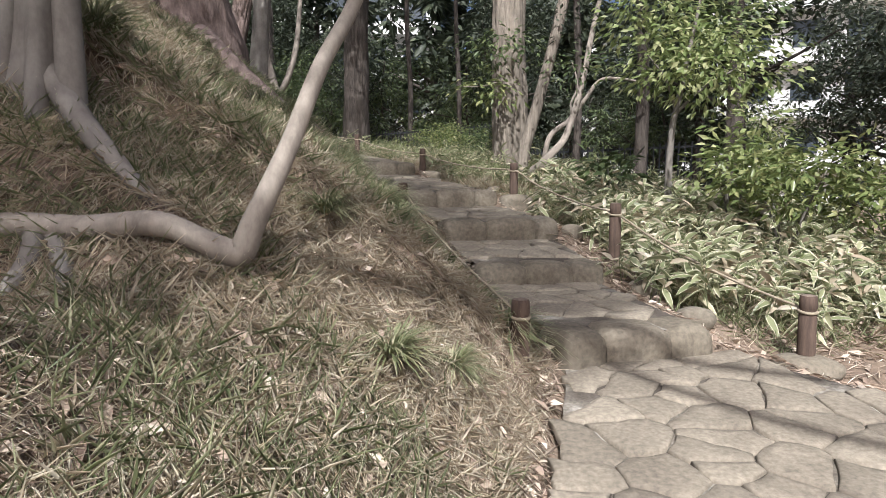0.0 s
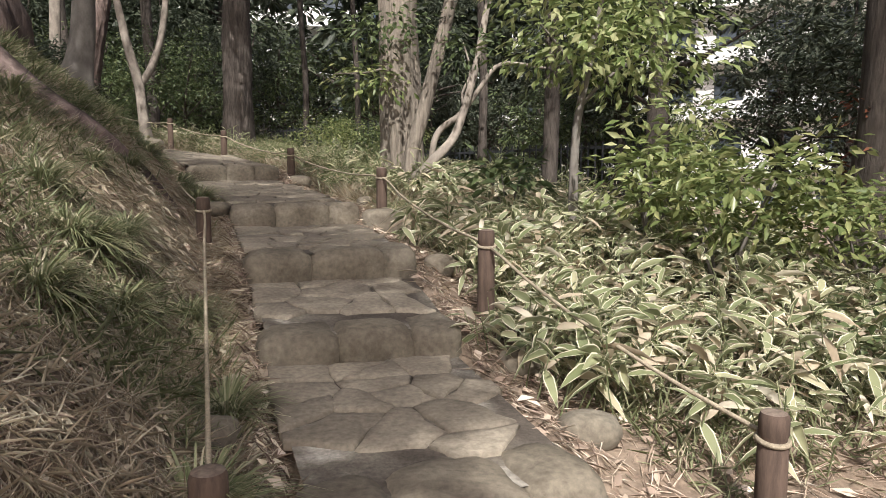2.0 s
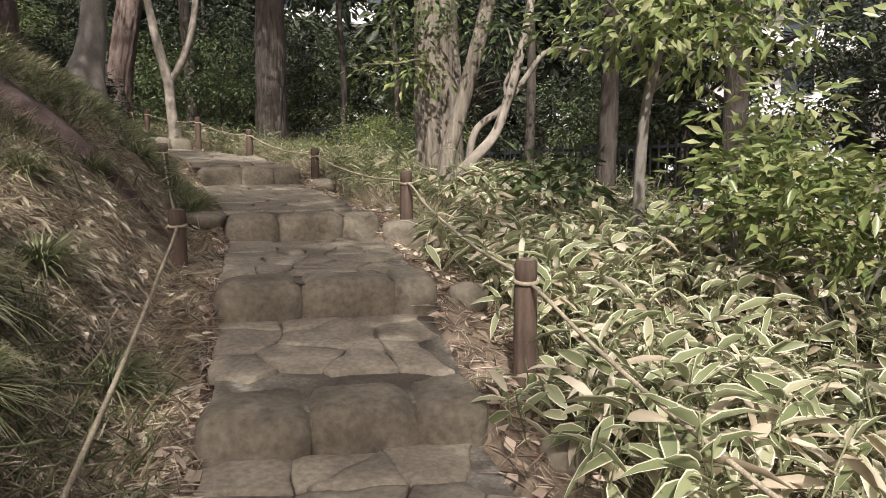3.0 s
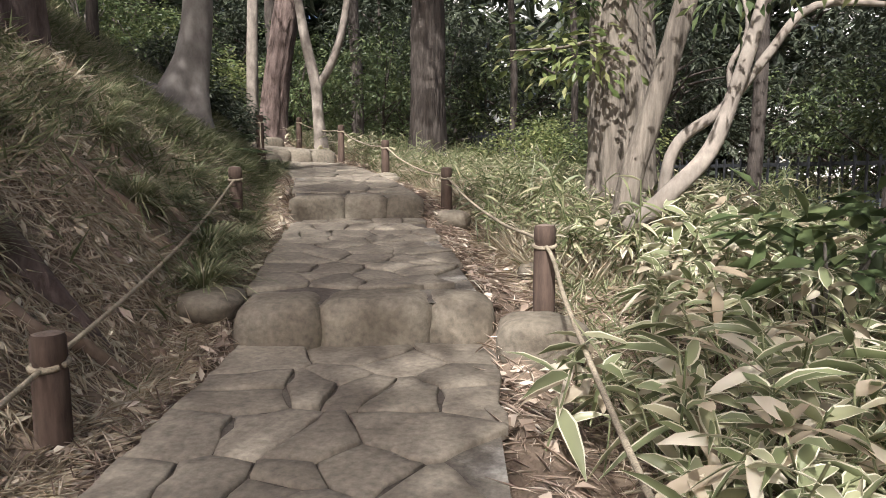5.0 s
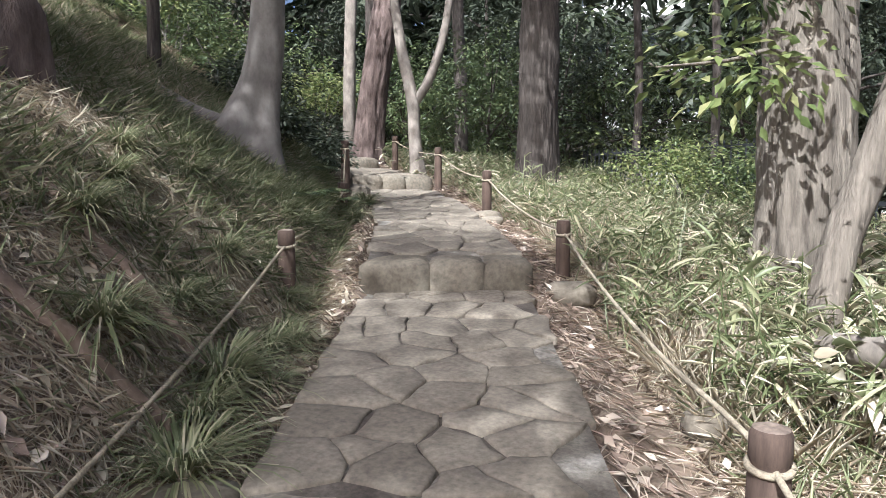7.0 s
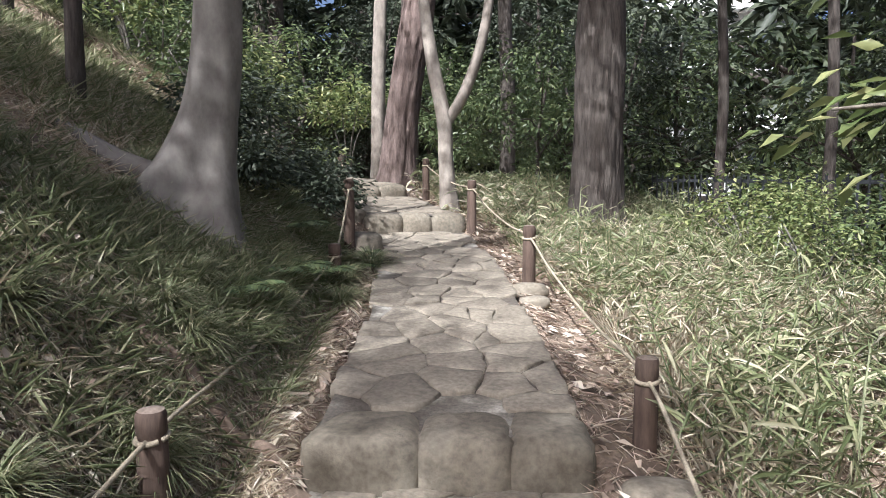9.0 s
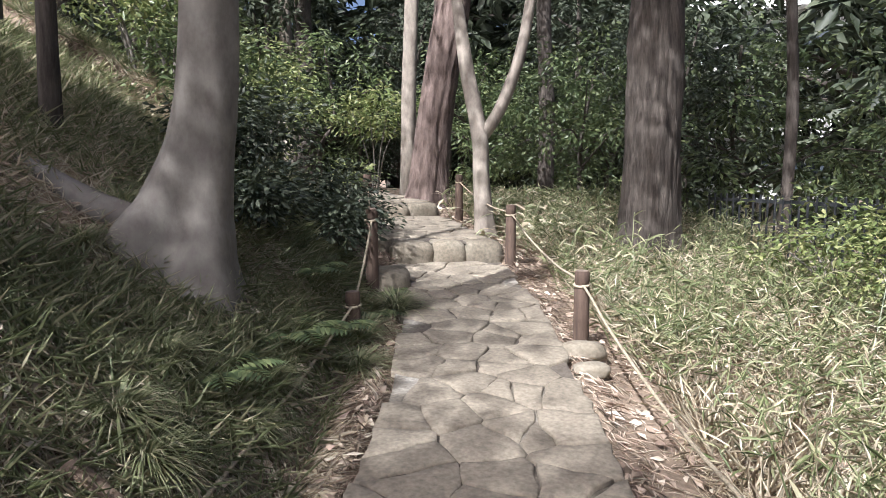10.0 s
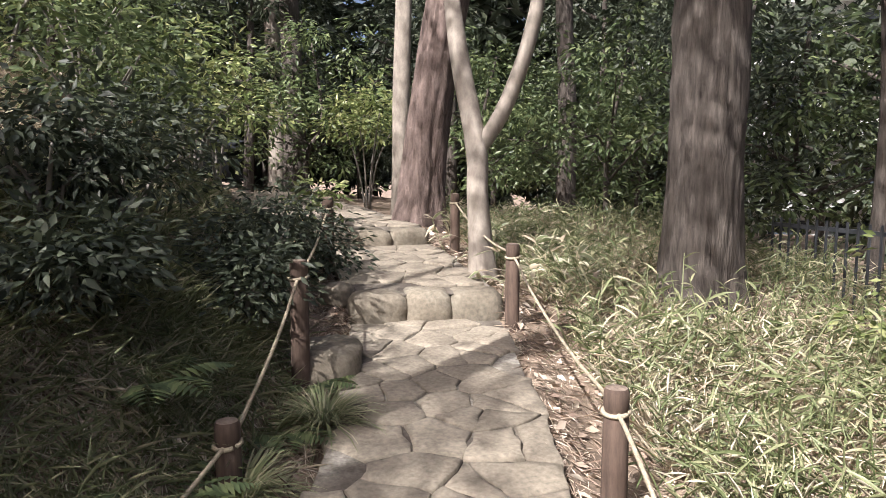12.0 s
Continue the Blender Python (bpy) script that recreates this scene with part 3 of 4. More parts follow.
_g = lambda x, y, dz: (x, y, gz(x, y) + dz)
tree("smooth grey-barked tree with a flared root foot on the bank", [b, (-3.29, 11.58, 2.48), (-3.24, 11.64, 2.75), (-3.16, 11.68, 3.08), (-3.10, 11.7, 3.5), (-3.03, 11.72, 4.5), (-2.9, 11.9, 7), (-2.9, 12, 10)], [0.44, 0.32, 0.235, 0.172, 0.15, 0.132, 0.12, 0.08], BARK_GREY,
     # Second crown: out of view, placed to throw shade on the dark conifer.
     [(-2.9, 12, 9.4, (2.6, 2.6, 1.5), 130, 26, 0.12, LEAF_MID), (-1.9, 12.6, 10.2, (0.9, 1.4, 0.6), 70, 26, 0.13, LEAF_MID)], 0.22, seed=8, sides=48,
     boughs=[([(-3.3, 11.55, 2.6), _g(-3.6, 11.3, -0.02), _g(-3.85, 11.1, -0.04), _g(-4.1, 10.9, -0.1)], [0.12, 0.10, 0.06, 0.03])])
# curved pale-limbed tree among the shrubs
b = on(1.12, 10.35)
tree("low crooked tree with pale sunlit limbs", [b, (1.18, 10.1, 1.40), (1.36, 9.72, 1.54), (1.55, 9.62, 1.74), (1.76, 9.7, 1.98), (1.9, 9.78, 2.35), (2.04, 9.86, 2.85), (2.2, 10.0, 3.6), (2.4, 10.1, 4.4)], [0.07, 0.066, 0.062, 0.055, 0.05, 0.046, 0.042, 0.036, 0.025], BARK_LIMB,
     [(2.6, 10.2, 4.3, (1.4, 1.3, 0.8), 60, 24, 0.10, LEAF_DARK), (2.0, 9.5, 3.0, (0.5, 0.4, 0.2), 12, 16, 0.09, LEAF_MID)], 0.4, seed=9, sides=14,
     boughs=[([(1.5, 9.95, gz(1.5, 9.95) - 0.1), (1.52, 9.92, 1.75), (1.6, 9.88, 2.05), (1.85, 9.86, 2.25), (2.08, 9.9, 2.55), (2.35, 9.95, 2.85), (2.9, 10, 2.82)], [0.045, 0.04, 0.036, 0.034, 0.03, 0.026, 0.014]),
             ([(1.9, 9.86, 2.28), (1.88, 9.9, 2.5), (1.98, 9.95, 2.75), (1.9, 10.0, 3.1)], [0.02, 0.018, 0.015, 0.008])])
# on the bank at the start
b = on(-1.62, 2.72)
tree("grey tree with close-set stems and a knot hole on the bank", [b, (-1.6, 2.74, 1.75), (-1.6, 2.76, 2.2), (-1.66, 2.8, 3.2), (-1.8, 2.6, 5), (-1.8, 2.1, 8)], [0.10, 0.085, 0.075, 0.07, 0.06, 0.03], BARK_GREY,
     # All three crowns hang out of view, positioned to shade the path and steps.
     [(-0.85, 2.0, 8.5, (1.35, 1.9, 0.8), 210, 26, 0.14, LEAF_MID), (0.0, -0.4, 8.5, (0.9, 1.2, 0.6), 95, 26, 0.14, LEAF_MID), (1.4, 0.6, 8.8, (0.4, 0.9, 0.4), 30, 26, 0.14, LEAF_MID)], 0.7, seed=11, sides=22,
     boughs=[([(-1.46, 2.66, gz(-1.46, 2.66) - 0.2), (-1.46, 2.7, 1.75), (-1.48, 2.74, 2.4), (-1.42, 2.7, 4.6), (-1.3, 2.2, 7.8)], [0.075, 0.062, 0.055, 0.05, 0.03]),
             ([(-1.80, 2.74, gz(-1.8, 2.74) - 0.2), (-1.76, 2.76, 1.9), (-1.8, 2.8, 3.0), (-2.2, 2.3, 7.6)], [0.09, 0.07, 0.06, 0.03]),
             ([(-1.58, 2.72, 1.85), (-1.40, 2.62, 1.64), (-1.22, 2.54, gz(-1.22, 2.54) + 0.05), (-1.02, 2.5, gz(-1.02, 2.5) - 0.05)], [0.045, 0.05, 0.042, 0.02])])
# Out of view behind the start; its crowns are added to shade bank and steps.
b = on(-2.9, -5.2)
tree("unseen hillside evergreen added to shade the bank and path", [b, (-2.8, -5.1, b[2] + 3), (-2.2, -4.6, b[2] + 6.5)], [0.2, 0.16, 0.1], BARK_DARK,
     [(-1.8, -4.3, 8.4, (0.85, 1.5, 0.7), 130, 26, 0.14, LEAF_DARK), (0.15, -3.1, 8.6, (0.6, 0.8, 0.4), 60, 26, 0.14, LEAF_DARK), (0.75, -2.0, 8.5, (0.5, 0.6, 0.35), 32, 26, 0.14, LEAF_DARK)], 0.4, seed=15,
     # Bare boughs added overhead to cast shadow bands across the first flagstones.
     boughs=[([(-2.3, -4.7, 6.2), (-1.0, -3.0, 6.8), (0.5, -2.1, 7.0), (1.4, -2.6, 7.1), (2.5, -3.1, 7.2)], [0.09, 0.08, 0.065, 0.05, 0.025]), ([(0.5, -2.1, 7.0), (1.3, -3.3, 7.05), (2.4, -4.2, 7.2), (3.2, -4.4, 7.3)], [0.05, 0.045, 0.035, 0.015])])
b = on(-3.1, 8.65, -0.6)
tree("huge old tree with dark plated bark and spreading roots", [b, (-3.1, 8.65, 3.3), (-3.4, 8.6, 4.4), (-4.7, 8.3, 8)], [0.60, 0.50, 0.46, 0.40], BARK_PINE,
     # Unseen canopy, spread wide of the trunk to shade the bank and upper path.
     [(-3.3, 5.6, 9.4, (1.15, 2.0, 0.9), 165, 24, 0.13, LEAF_DARK), (-2.8, 2.9, 9.2, (1.3, 2.0, 0.8), 80, 24, 0.13, LEAF_DARK), (-1.25, 4.05, 9.5, (1.25, 0.8, 0.6), 85, 24, 0.14, LEAF_DARK), (-5.0, 8.0, 9.8, (0.9, 1.0, 0.6), 24, 24, 0.14, LEAF_DARK)], 0.25, seed=12, sides=90, ridge=0.07,
     boughs=[([_g(-2.95, 8.3, 0.0), _g(-2.45, 7.6, -0.02), _g(-1.75, 7.38, 0.0), _g(-1.35, 7.36, 0.01), _g(-0.97, 7.38, 0.0), _g(-0.62, 7.55, -0.06)], [0.20, 0.16, 0.13, 0.11, 0.08, 0.035]),
             ([(-3.9, 8.5, 5.8), (-4.6, 7.8, 7.2), (-5.4, 7.0, 9.0)], [0.2, 0.15, 0.08]), ([(-3.6, 8.6, 5.2), (-3.5, 6.5, 7.4), (-3.0, 4.2, 9.0)], [0.2, 0.14, 0.07])])
# the bent limb that crosses the first view
BENT = [(-2.35, 2.4, gz(-2.35, 2.4) - 0.15), (-1.9, 2.35, 1.27), (-1.48, 2.35, 1.24), (-1.25, 2.35, 1.23), (-1.0, 2.35, 1.245), (-0.84, 2.38, 1.175), (-0.73, 2.40, 1.135), (-0.68, 2.43, 1.25), (-0.57, 2.54, 1.53), (-0.47, 2.67, 1.84), (-0.35, 2.83, 2.13), (-0.22, 3.0, 2.6), (-0.15, 3.1, 3.2)]
V, F = tube(BENT, [0.062, 0.055, 0.05, 0.047, 0.044, 0.043, 0.05, 0.044, 0.037, 0.034, 0.031, 0.026, 0.018], 14, 0.05, 3)
bent = tagged(new("bent_tree"), "pale bare tree bent along the bank then rising", "tree")
bent.location = (-1.48, 2.35, gz(-1.48, 2.35))
mesh_object("trunk", np.array(V) - np.array(bent.location), F, BARK_LIMB, bent, True)
for pts, rad in (([(-1.42, 2.35, 1.22), (-1.40, 2.26, 1.12), (-1.42, 2.15, gz(-1.42, 2.15) + 0.01), (-1.45, 2.0, gz(-1.45, 2.0) - 0.05)], [0.045, 0.04, 0.03, 0.02]),
                 ([(-1.36, 2.35, 1.2), (-1.28, 2.25, 1.12), (-1.2, 2.12, gz(-1.2, 2.12) + 0.02), (-1.12, 2.0, gz(-1.12, 2.0) - 0.05)], [0.04, 0.035, 0.028, 0.02])):
    limb("root", [tuple(np.array(p) - np.array(bent.location)) for p in pts], rad, BARK_GREY, bent, 10, 0.08)


# roots that cross the soil beside the path
def root(pts, r, label="exposed brown tree root crossing bare soil"):
    rng = random.Random(len(pts) + int(pts[0][0] * 100))
    fine = []
    for p, q in zip(pts[:-1], pts[1:]):
        for f in (0, 0.35, 0.7):
            fine.append((p[0] + f * (q[0] - p[0]) + rng.uniform(-0.045, 0.045), p[1] + f * (q[1] - p[1]) + rng.uniform(-0.045, 0.045), p[2] + f * (q[2] - p[2]) + rng.uniform(-0.035, 0.0)))
    pts = fine + [pts[-1]]
    V, F = tube([(x, y, gz(x, y) + dz) for x, y, dz in pts], [r * 0.75] * (len(pts) - 1) + [r * 0.3], 9, 0.12)
    return tagged(mesh_object("tree_root", V, F, ROOT, None, True), label, "root")


root([(-1.1, 6.9, 0.02), (-0.76, 7.21, 0.03), (-0.55, 7.55, 0.02), (-0.42, 7.75, -0.03)], 0.045)
root([(-1.9, 8.6, 0.02), (-1.45, 8.7, 0.03), (-1.05, 8.75, 0.02), (-0.85, 8.6, -0.02)], 0.045)
root([(-1.4, 8.1, 0.02), (-1.1, 8.3, 0.03), (-0.8, 8.35, 0.01), (-0.62, 8.3, -0.03)], 0.05)
root([(-2.1, 10.35, 0.05), (-1.8, 10.5, 0.03), (-1.6, 10.55, 0.03), (-1.5, 10.7, 0.0)], 0.045)
root([(-3.9, 10.9, 0.02), (-3.4, 10.75, 0.05), (-2.9, 10.7, 0.03)], 0.035)
root([(-1.9, 5.6, 0.02), (-1.3, 5.5, 0.03), (-0.7, 5.6, 0.0)], 0.04)


# rocks at the path's edge
def rock(x, y, sx, sy, sz, turn, seed, label="rounded brown boulder at the edge of the path", dz=0.0):
    return tagged(place_rock("boulder", x, y, gz(x, y) + sz * 0.22 + dz, sx, sy, sz, turn, seed, BOULDER), label, "boulder", "boulders along the path")


for a in ((0.92, 8.33, 0.42, 0.32, 0.26, 10, 41), (-0.62, 8.12, 0.3, 0.4, 0.14, 20, 42), (-0.18, 11.05, 0.32, 0.26, 0.18, 30, 43), (-1.58, 13.3, 0.30, 0.2, 0.12, 30, 44),
          (-3.62, 14.0, 0.42, 0.6, 0.26, 40, 45), (-4.3, 14.85, 0.26, 0.24, 0.2, 10, 46), (1.75, 4.55, 0.26, 0.2, 0.16, 0, 47), (1.62, 5.35, 0.24, 0.18, 0.15, 15, 48), (2.2, 3.95, 0.4, 0.3, 0.16, 5, 49),
          (1.32, 6.75, 0.22, 0.2, 0.18, 50, 50), (0.75, 9.5, 0.22, 0.2, 0.14, 30, 52), (0.25, 4.35, 0.22, 0.2, 0.15, 70, 53), (-1.42, 13.0, 0.22, 0.17, 0.1, 35, 54)):
    rock(*a)


# ---- undergrowth ----
def sasa_mesh(seed, stems=9, spread=0.34, tall=0.42, leaf=0.185, wide=0.047):
    """A clump of broad bamboo leaves with pale margins: leaf arrays with slots, and stems."""
    rng = np.random.RandomState(seed)
    V, F, M, SV, SF = [], [], [], [], []
    st = (0.0, 0.12, 0.35, 0.7, 1.0)
    wd = (0.16, 0.66, 1.0, 0.72, 0.03)
    for _ in range(stems):
        a, r = rng.rand() * 6.28, spread * rng.rand() ** 0.5
        root_p = np.array([math.cos(a) * r, math.sin(a) * r, -0.02])
        lean = np.array([rng.normal() * 0.28, rng.normal() * 0.28, 1.0])
        h = tall * rng.uniform(0.55, 1.15)
        top = root_p + lean * h
        tv, tf = tube([root_p, (root_p + top) / 2 + rng.normal(size=3) * 0.02, top], [0.004, 0.0035, 0.003], 4)
        o = sum(len(x) for x in SV)
        SV.append(np.array(tv)); SF += [tuple(i + o for i in f) for f in tf]
        for k in range(rng.randint(5, 9)):
            p = root_p + lean * h * rng.uniform(0.55, 1.0)
            b = rng.rand() * 6.28
            d = np.array([math.cos(b), math.sin(b), rng.uniform(-0.5, 1.3)])
            d /= np.linalg.norm(d)
            s = np.cross(d, (0, 0, 1.0)); s /= np.linalg.norm(s)
            u = np.cross(s, d)
            L, W = leaf * rng.uniform(0.5, 1.3), wide * rng.uniform(0.6, 1.15)
            roll = rng.normal() * 0.75
            dead = rng.rand() < 0.2
            s, u = s * math.cos(roll) + u * math.sin(roll), u * math.cos(roll) - s * math.sin(roll)
            base = len(V)
            for t, w in zip(st, wd):
                c = p + d * L * t - np.array([0, 0, 1.0]) * L * 0.35 * t * t
                for e, lift in ((-0.5, 0.10), (-0.40, 0.05), (0.0, 0.0), (0.40, 0.05), (0.5, 0.10)):
                    V.append(c + s * W * w * e + u * W * w * lift)
            for r2 in range(4):
                for j in range(4):
                    q0 = base + r2 * 5 + j
                    F.append((q0, q0 + 1, q0 + 6)); F.append((q0, q0 + 6, q0 + 5))
                    M += [2, 2] if dead else [1, 1] if j in (0, 3) else [0, 0]
    return np.array(V), F, M, np.concatenate(SV), SF


SASA = []
for k in range(6):
    V, F, M, SV, SF = sasa_mesh(60 + k)
    ob = tagged(new("dwarf_bamboo"), "dwarf bamboo clump, broad green leaves with cream margins", "bamboo", "dwarf bamboo beside the path")
    tagged(tri_mesh("foliage", V, F, [SASA_GREEN, SASA_RIM, STRAW], ob, M), kind="stuff")
    tagged(mesh_object("stalk", SV, SF, SASA_GREEN, ob), kind="stuff")
    SASA.append(ob)


def scatter(template_list, spots, rng, smin=0.8, smax=1.2, sink=0.0):
    used = set()
    for n, (x, y) in enumerate(spots):
        t = template_list[n % len(template_list)]
        m = pose(x, y, gz(x, y) - sink, rng.uniform(-6, 6), rng.uniform(-6, 6), rng.uniform(0, 360))
        if id(t) not in used:
            used.add(id(t))
            t.matrix_world = m
        else:
            s = rng.uniform(smin, smax)
            c = copy_thing(t, m)
            c.scale = (s, s, s)


veg = random.Random(21)


def spots(n, y0, y1, side, d0, d1, gap, tries=6000, keep=None):
    """Scattered places beside the path: side +1 left, -1 right, d0 to d1 metres from its edge."""
    out = []
    ys = [i for i in range(len(SS)) if y0 <= CYs[i] <= y1]
    for _ in range(tries):
        if len(out) >= n:
            break
        i = veg.choice(ys)
        d = veg.uniform(d0, d1)
        v = (HL[i] + d) if side > 0 else -(HR[i] + d)
        x, y = CXs[i] - TY[i] * v, CYs[i] + TX[i] * v
        if keep and not keep(x, y):
            continue
        if all((x - a) ** 2 + (y - b) ** 2 > gap * gap for a, b in out):
            out.append((x, y))
    return out


scatter(SASA, spots(105, 4.6, 7.5, -1, 0.40, 3.6, 0.27) + spots(36, 7.4, 9.3, -1, 0.9, 3.2, 0.28) + spots(16, 9.2, 11.2, -1, 1.5, 3.0, 0.36) + spots(9, 3.9, 4.8, -1, 0.8, 2.6, 0.36)
        + [(1.75, 5.55), (1.95, 5.85), (1.82, 5.25), (2.05, 5.5), (-3.2, 16.1), (-3.45, 16.6), (-4.1, 16.9), (-4.3, 17.1), (-3.0, 16.4)], veg)


TALL = []
for k in range(4):
    V, F, M, SV, SF = sasa_mesh(80 + k, 15, 0.34, 0.5, 0.145, 0.016)
    ob = tagged(new("bamboo_grass"), "clump of narrow-leaved bamboo grass in sunlight", "bamboo grass", "bamboo grass beside the path")
    tagged(tri_mesh("foliage", V, F, BAMBOO_GRASS, ob), kind="stuff")
    tagged(mesh_object("stalk", SV, SF, BAMBOO_GRASS, ob), kind="stuff")
    TALL.append(ob)
scatter(TALL, spots(85, 9.2, 17.0, -1, 0.65, 4.2, 0.3), veg, 0.7, 1.3)


# shrubs
def shrub(label, x, y, h, size, clumps, per, leaf, mat, seed, category="shrub", name="shrub", dz=0.0, stems=5, bark_mat=None):
    ob = tagged(new(name), label, category)
    z = gz(x, y)
    ob.location = (x, y, z)
    rng = random.Random(seed)
    for k in range(stems):
        a = rng.uniform(0, 6.28)
        limb("stem", [(0.03 * math.cos(a), 0.03 * math.sin(a), -0.05), (size[0] * 0.2 * math.cos(a), size[1] * 0.2 * math.sin(a), h * 0.5), (size[0] * 0.55 * math.cos(a), size[1] * 0.55 * math.sin(a), h * rng.uniform(0.85, 1.1))],
             [0.018, 0.013, 0.006], bark_mat or BARK_GREY, ob, 6, 0.05, k)
    V, F = crown_arrays(seed, clumps, per, size, leaf, 0.15, 0.24, 0.2)
    V[:, 2] = np.maximum(V[:, 2] + h + dz, 0.03)
    tri_mesh("foliage", V, F, mat, ob)
    return ob


shrub("leafy green rhododendron behind the bamboo", 3.35, 6.5, 0.85, (0.75, 0.65, 0.42), 60, 22, 0.10, LEAF_BRIGHT, 71)
shrub("leafy green rhododendron behind the bamboo", 4.4, 6.4, 0.7, (0.8, 0.7, 0.42), 60, 22, 0.10, LEAF_BRIGHT, 72)
shrub("upright bright green shrub in sunlight", 3.1, 7.1, 0.95, (0.5, 0.45, 0.40), 34, 20, 0.11, LEAF_YELLOW, 73)
shrub("low green shrub at the wood's edge", 4.0, 4.9, 0.4, (0.6, 0.55, 0.3), 40, 22, 0.09, LEAF_MID, 74)
shrub("broad-leaved green shrub with large glossy leaves", 2.2, 8.75, 0.6, (0.34, 0.34, 0.2), 12, 10, 0.18, LEAF_MID, 75)
shrub("sunlit bushy shrub with small leaves on the wood's edge", -0.2, 15.9, 0.7, (0.8, 0.7, 0.45), 70, 26, 0.07, LEAF_BRIGHT, 76)
shrub("sunlit bushy shrub with small leaves on the wood's edge", 1.0, 15.2, 0.6, (0.8, 0.7, 0.45), 70, 26, 0.07, LEAF_MID, 77)
shrub("open sunlit bush with small pale leaves", 0.35, 15.0, 0.6, (0.6, 0.55, 0.4), 45, 24, 0.055, LEAF_BRIGHT, 81)
shrub("open sunlit bush with small pale leaves", 1.35, 13.9, 0.6, (0.65, 0.55, 0.4), 45, 24, 0.055, LEAF_BRIGHT, 82)
shrub("rust-red leaved bush at the wood's edge", 5.9, 7.7, 1.3, (0.7, 0.6, 0.6), 40, 22, 0.09, LEAF_RUST, 83)
shrub("bright yellow-green shrub beyond the turn of the path", -8.0, 19.7, 1.5, (0.9, 0.8, 0.5), 50, 24, 0.12, LEAF_BRIGHT, 78)
shrub("small bright green seedling beside the path", -5.9, 16.35, 0.5, (0.28, 0.28, 0.16), 10, 14, 0.12, LEAF_BRIGHT, 79)
for k, (x, y, s) in enumerate(((-4.5, 13.3, 0.8), (-4.2, 12.7, 0.6), (-4.9, 15.15, 0.5), (-3.6, 12.5, 0.4), (-3.9, 13.6, 0.45), (-4.5, 14.3, 0.6))):
    shrub("dark shady undergrowth shrub with small leaves", x, y, 0.6 * s, (0.7 * s, 0.7 * s, 0.5 * s), 60, 24, 0.07, LEAF_DARK, 90 + k)
for k, (x, y, s) in enumerate(((-5.3, 13.6, 0.9), (-6.1, 13.4, 1.1), (-5.8, 14.7, 1.0), (-6.9, 14.4, 1.2), (-6.6, 15.6, 1.0), (-7.6, 13.2, 1.2), (-7.9, 15.2, 1.3))):
    shrub("yellow-green bush catching the sun on the bank", x, y, 0.75 * s, (0.75 * s, 0.7 * s, 0.55 * s), 52, 22, 0.085, LEAF_BRIGHT if k % 3 else LEAF_MID, 140 + k)


# ferns: arching fronds of paired leaflets
def fern(x, y, size, seed, mat=LEAF_MID, label="green fern with arching fronds"):
    rng = np.random.RandomState(seed)
    ob = tagged(new("fern"), label, "fern")
    ob.location = (x, y, gz(x, y))
    for k in range(7):
        a = 6.28 * k / 7 + rng.rand() * 0.5
        P, D = [], []
        for t in np.linspace(0.2, 1, 12):
            c = np.array([math.cos(a) * t, math.sin(a) * t, 0.75 * t - 0.62 * t * t]) * size
            for sgn in (-1, 1):
                P.append(c)
                D.append((-math.sin(a) * sgn + 0.4 * math.cos(a), math.cos(a) * sgn + 0.4 * math.sin(a), -0.15))
        P, D = np.array(P), np.array(D)
        L = size * 0.30 * np.repeat(np.sin(np.linspace(0.5, 3.0, 12)) + 0.1, 2)
        V, F = leaves(P, D, np.tile([0, 0, 1.0], (len(P), 1)), L, L * 0.32)
        tri_mesh("frond", V, F, mat, ob)
    return ob


for k, (x, y, s) in enumerate(((-2.75, 11.9, 0.35), (-2.5, 11.2, 0.3), (-3.2, 13.2, 0.32), (-3.5, 13.7, 0.3), (-3.3, 12.6, 0.35), (-2.9, 12.4, 0.3))):
    fern(x, y, s, 120 + k)


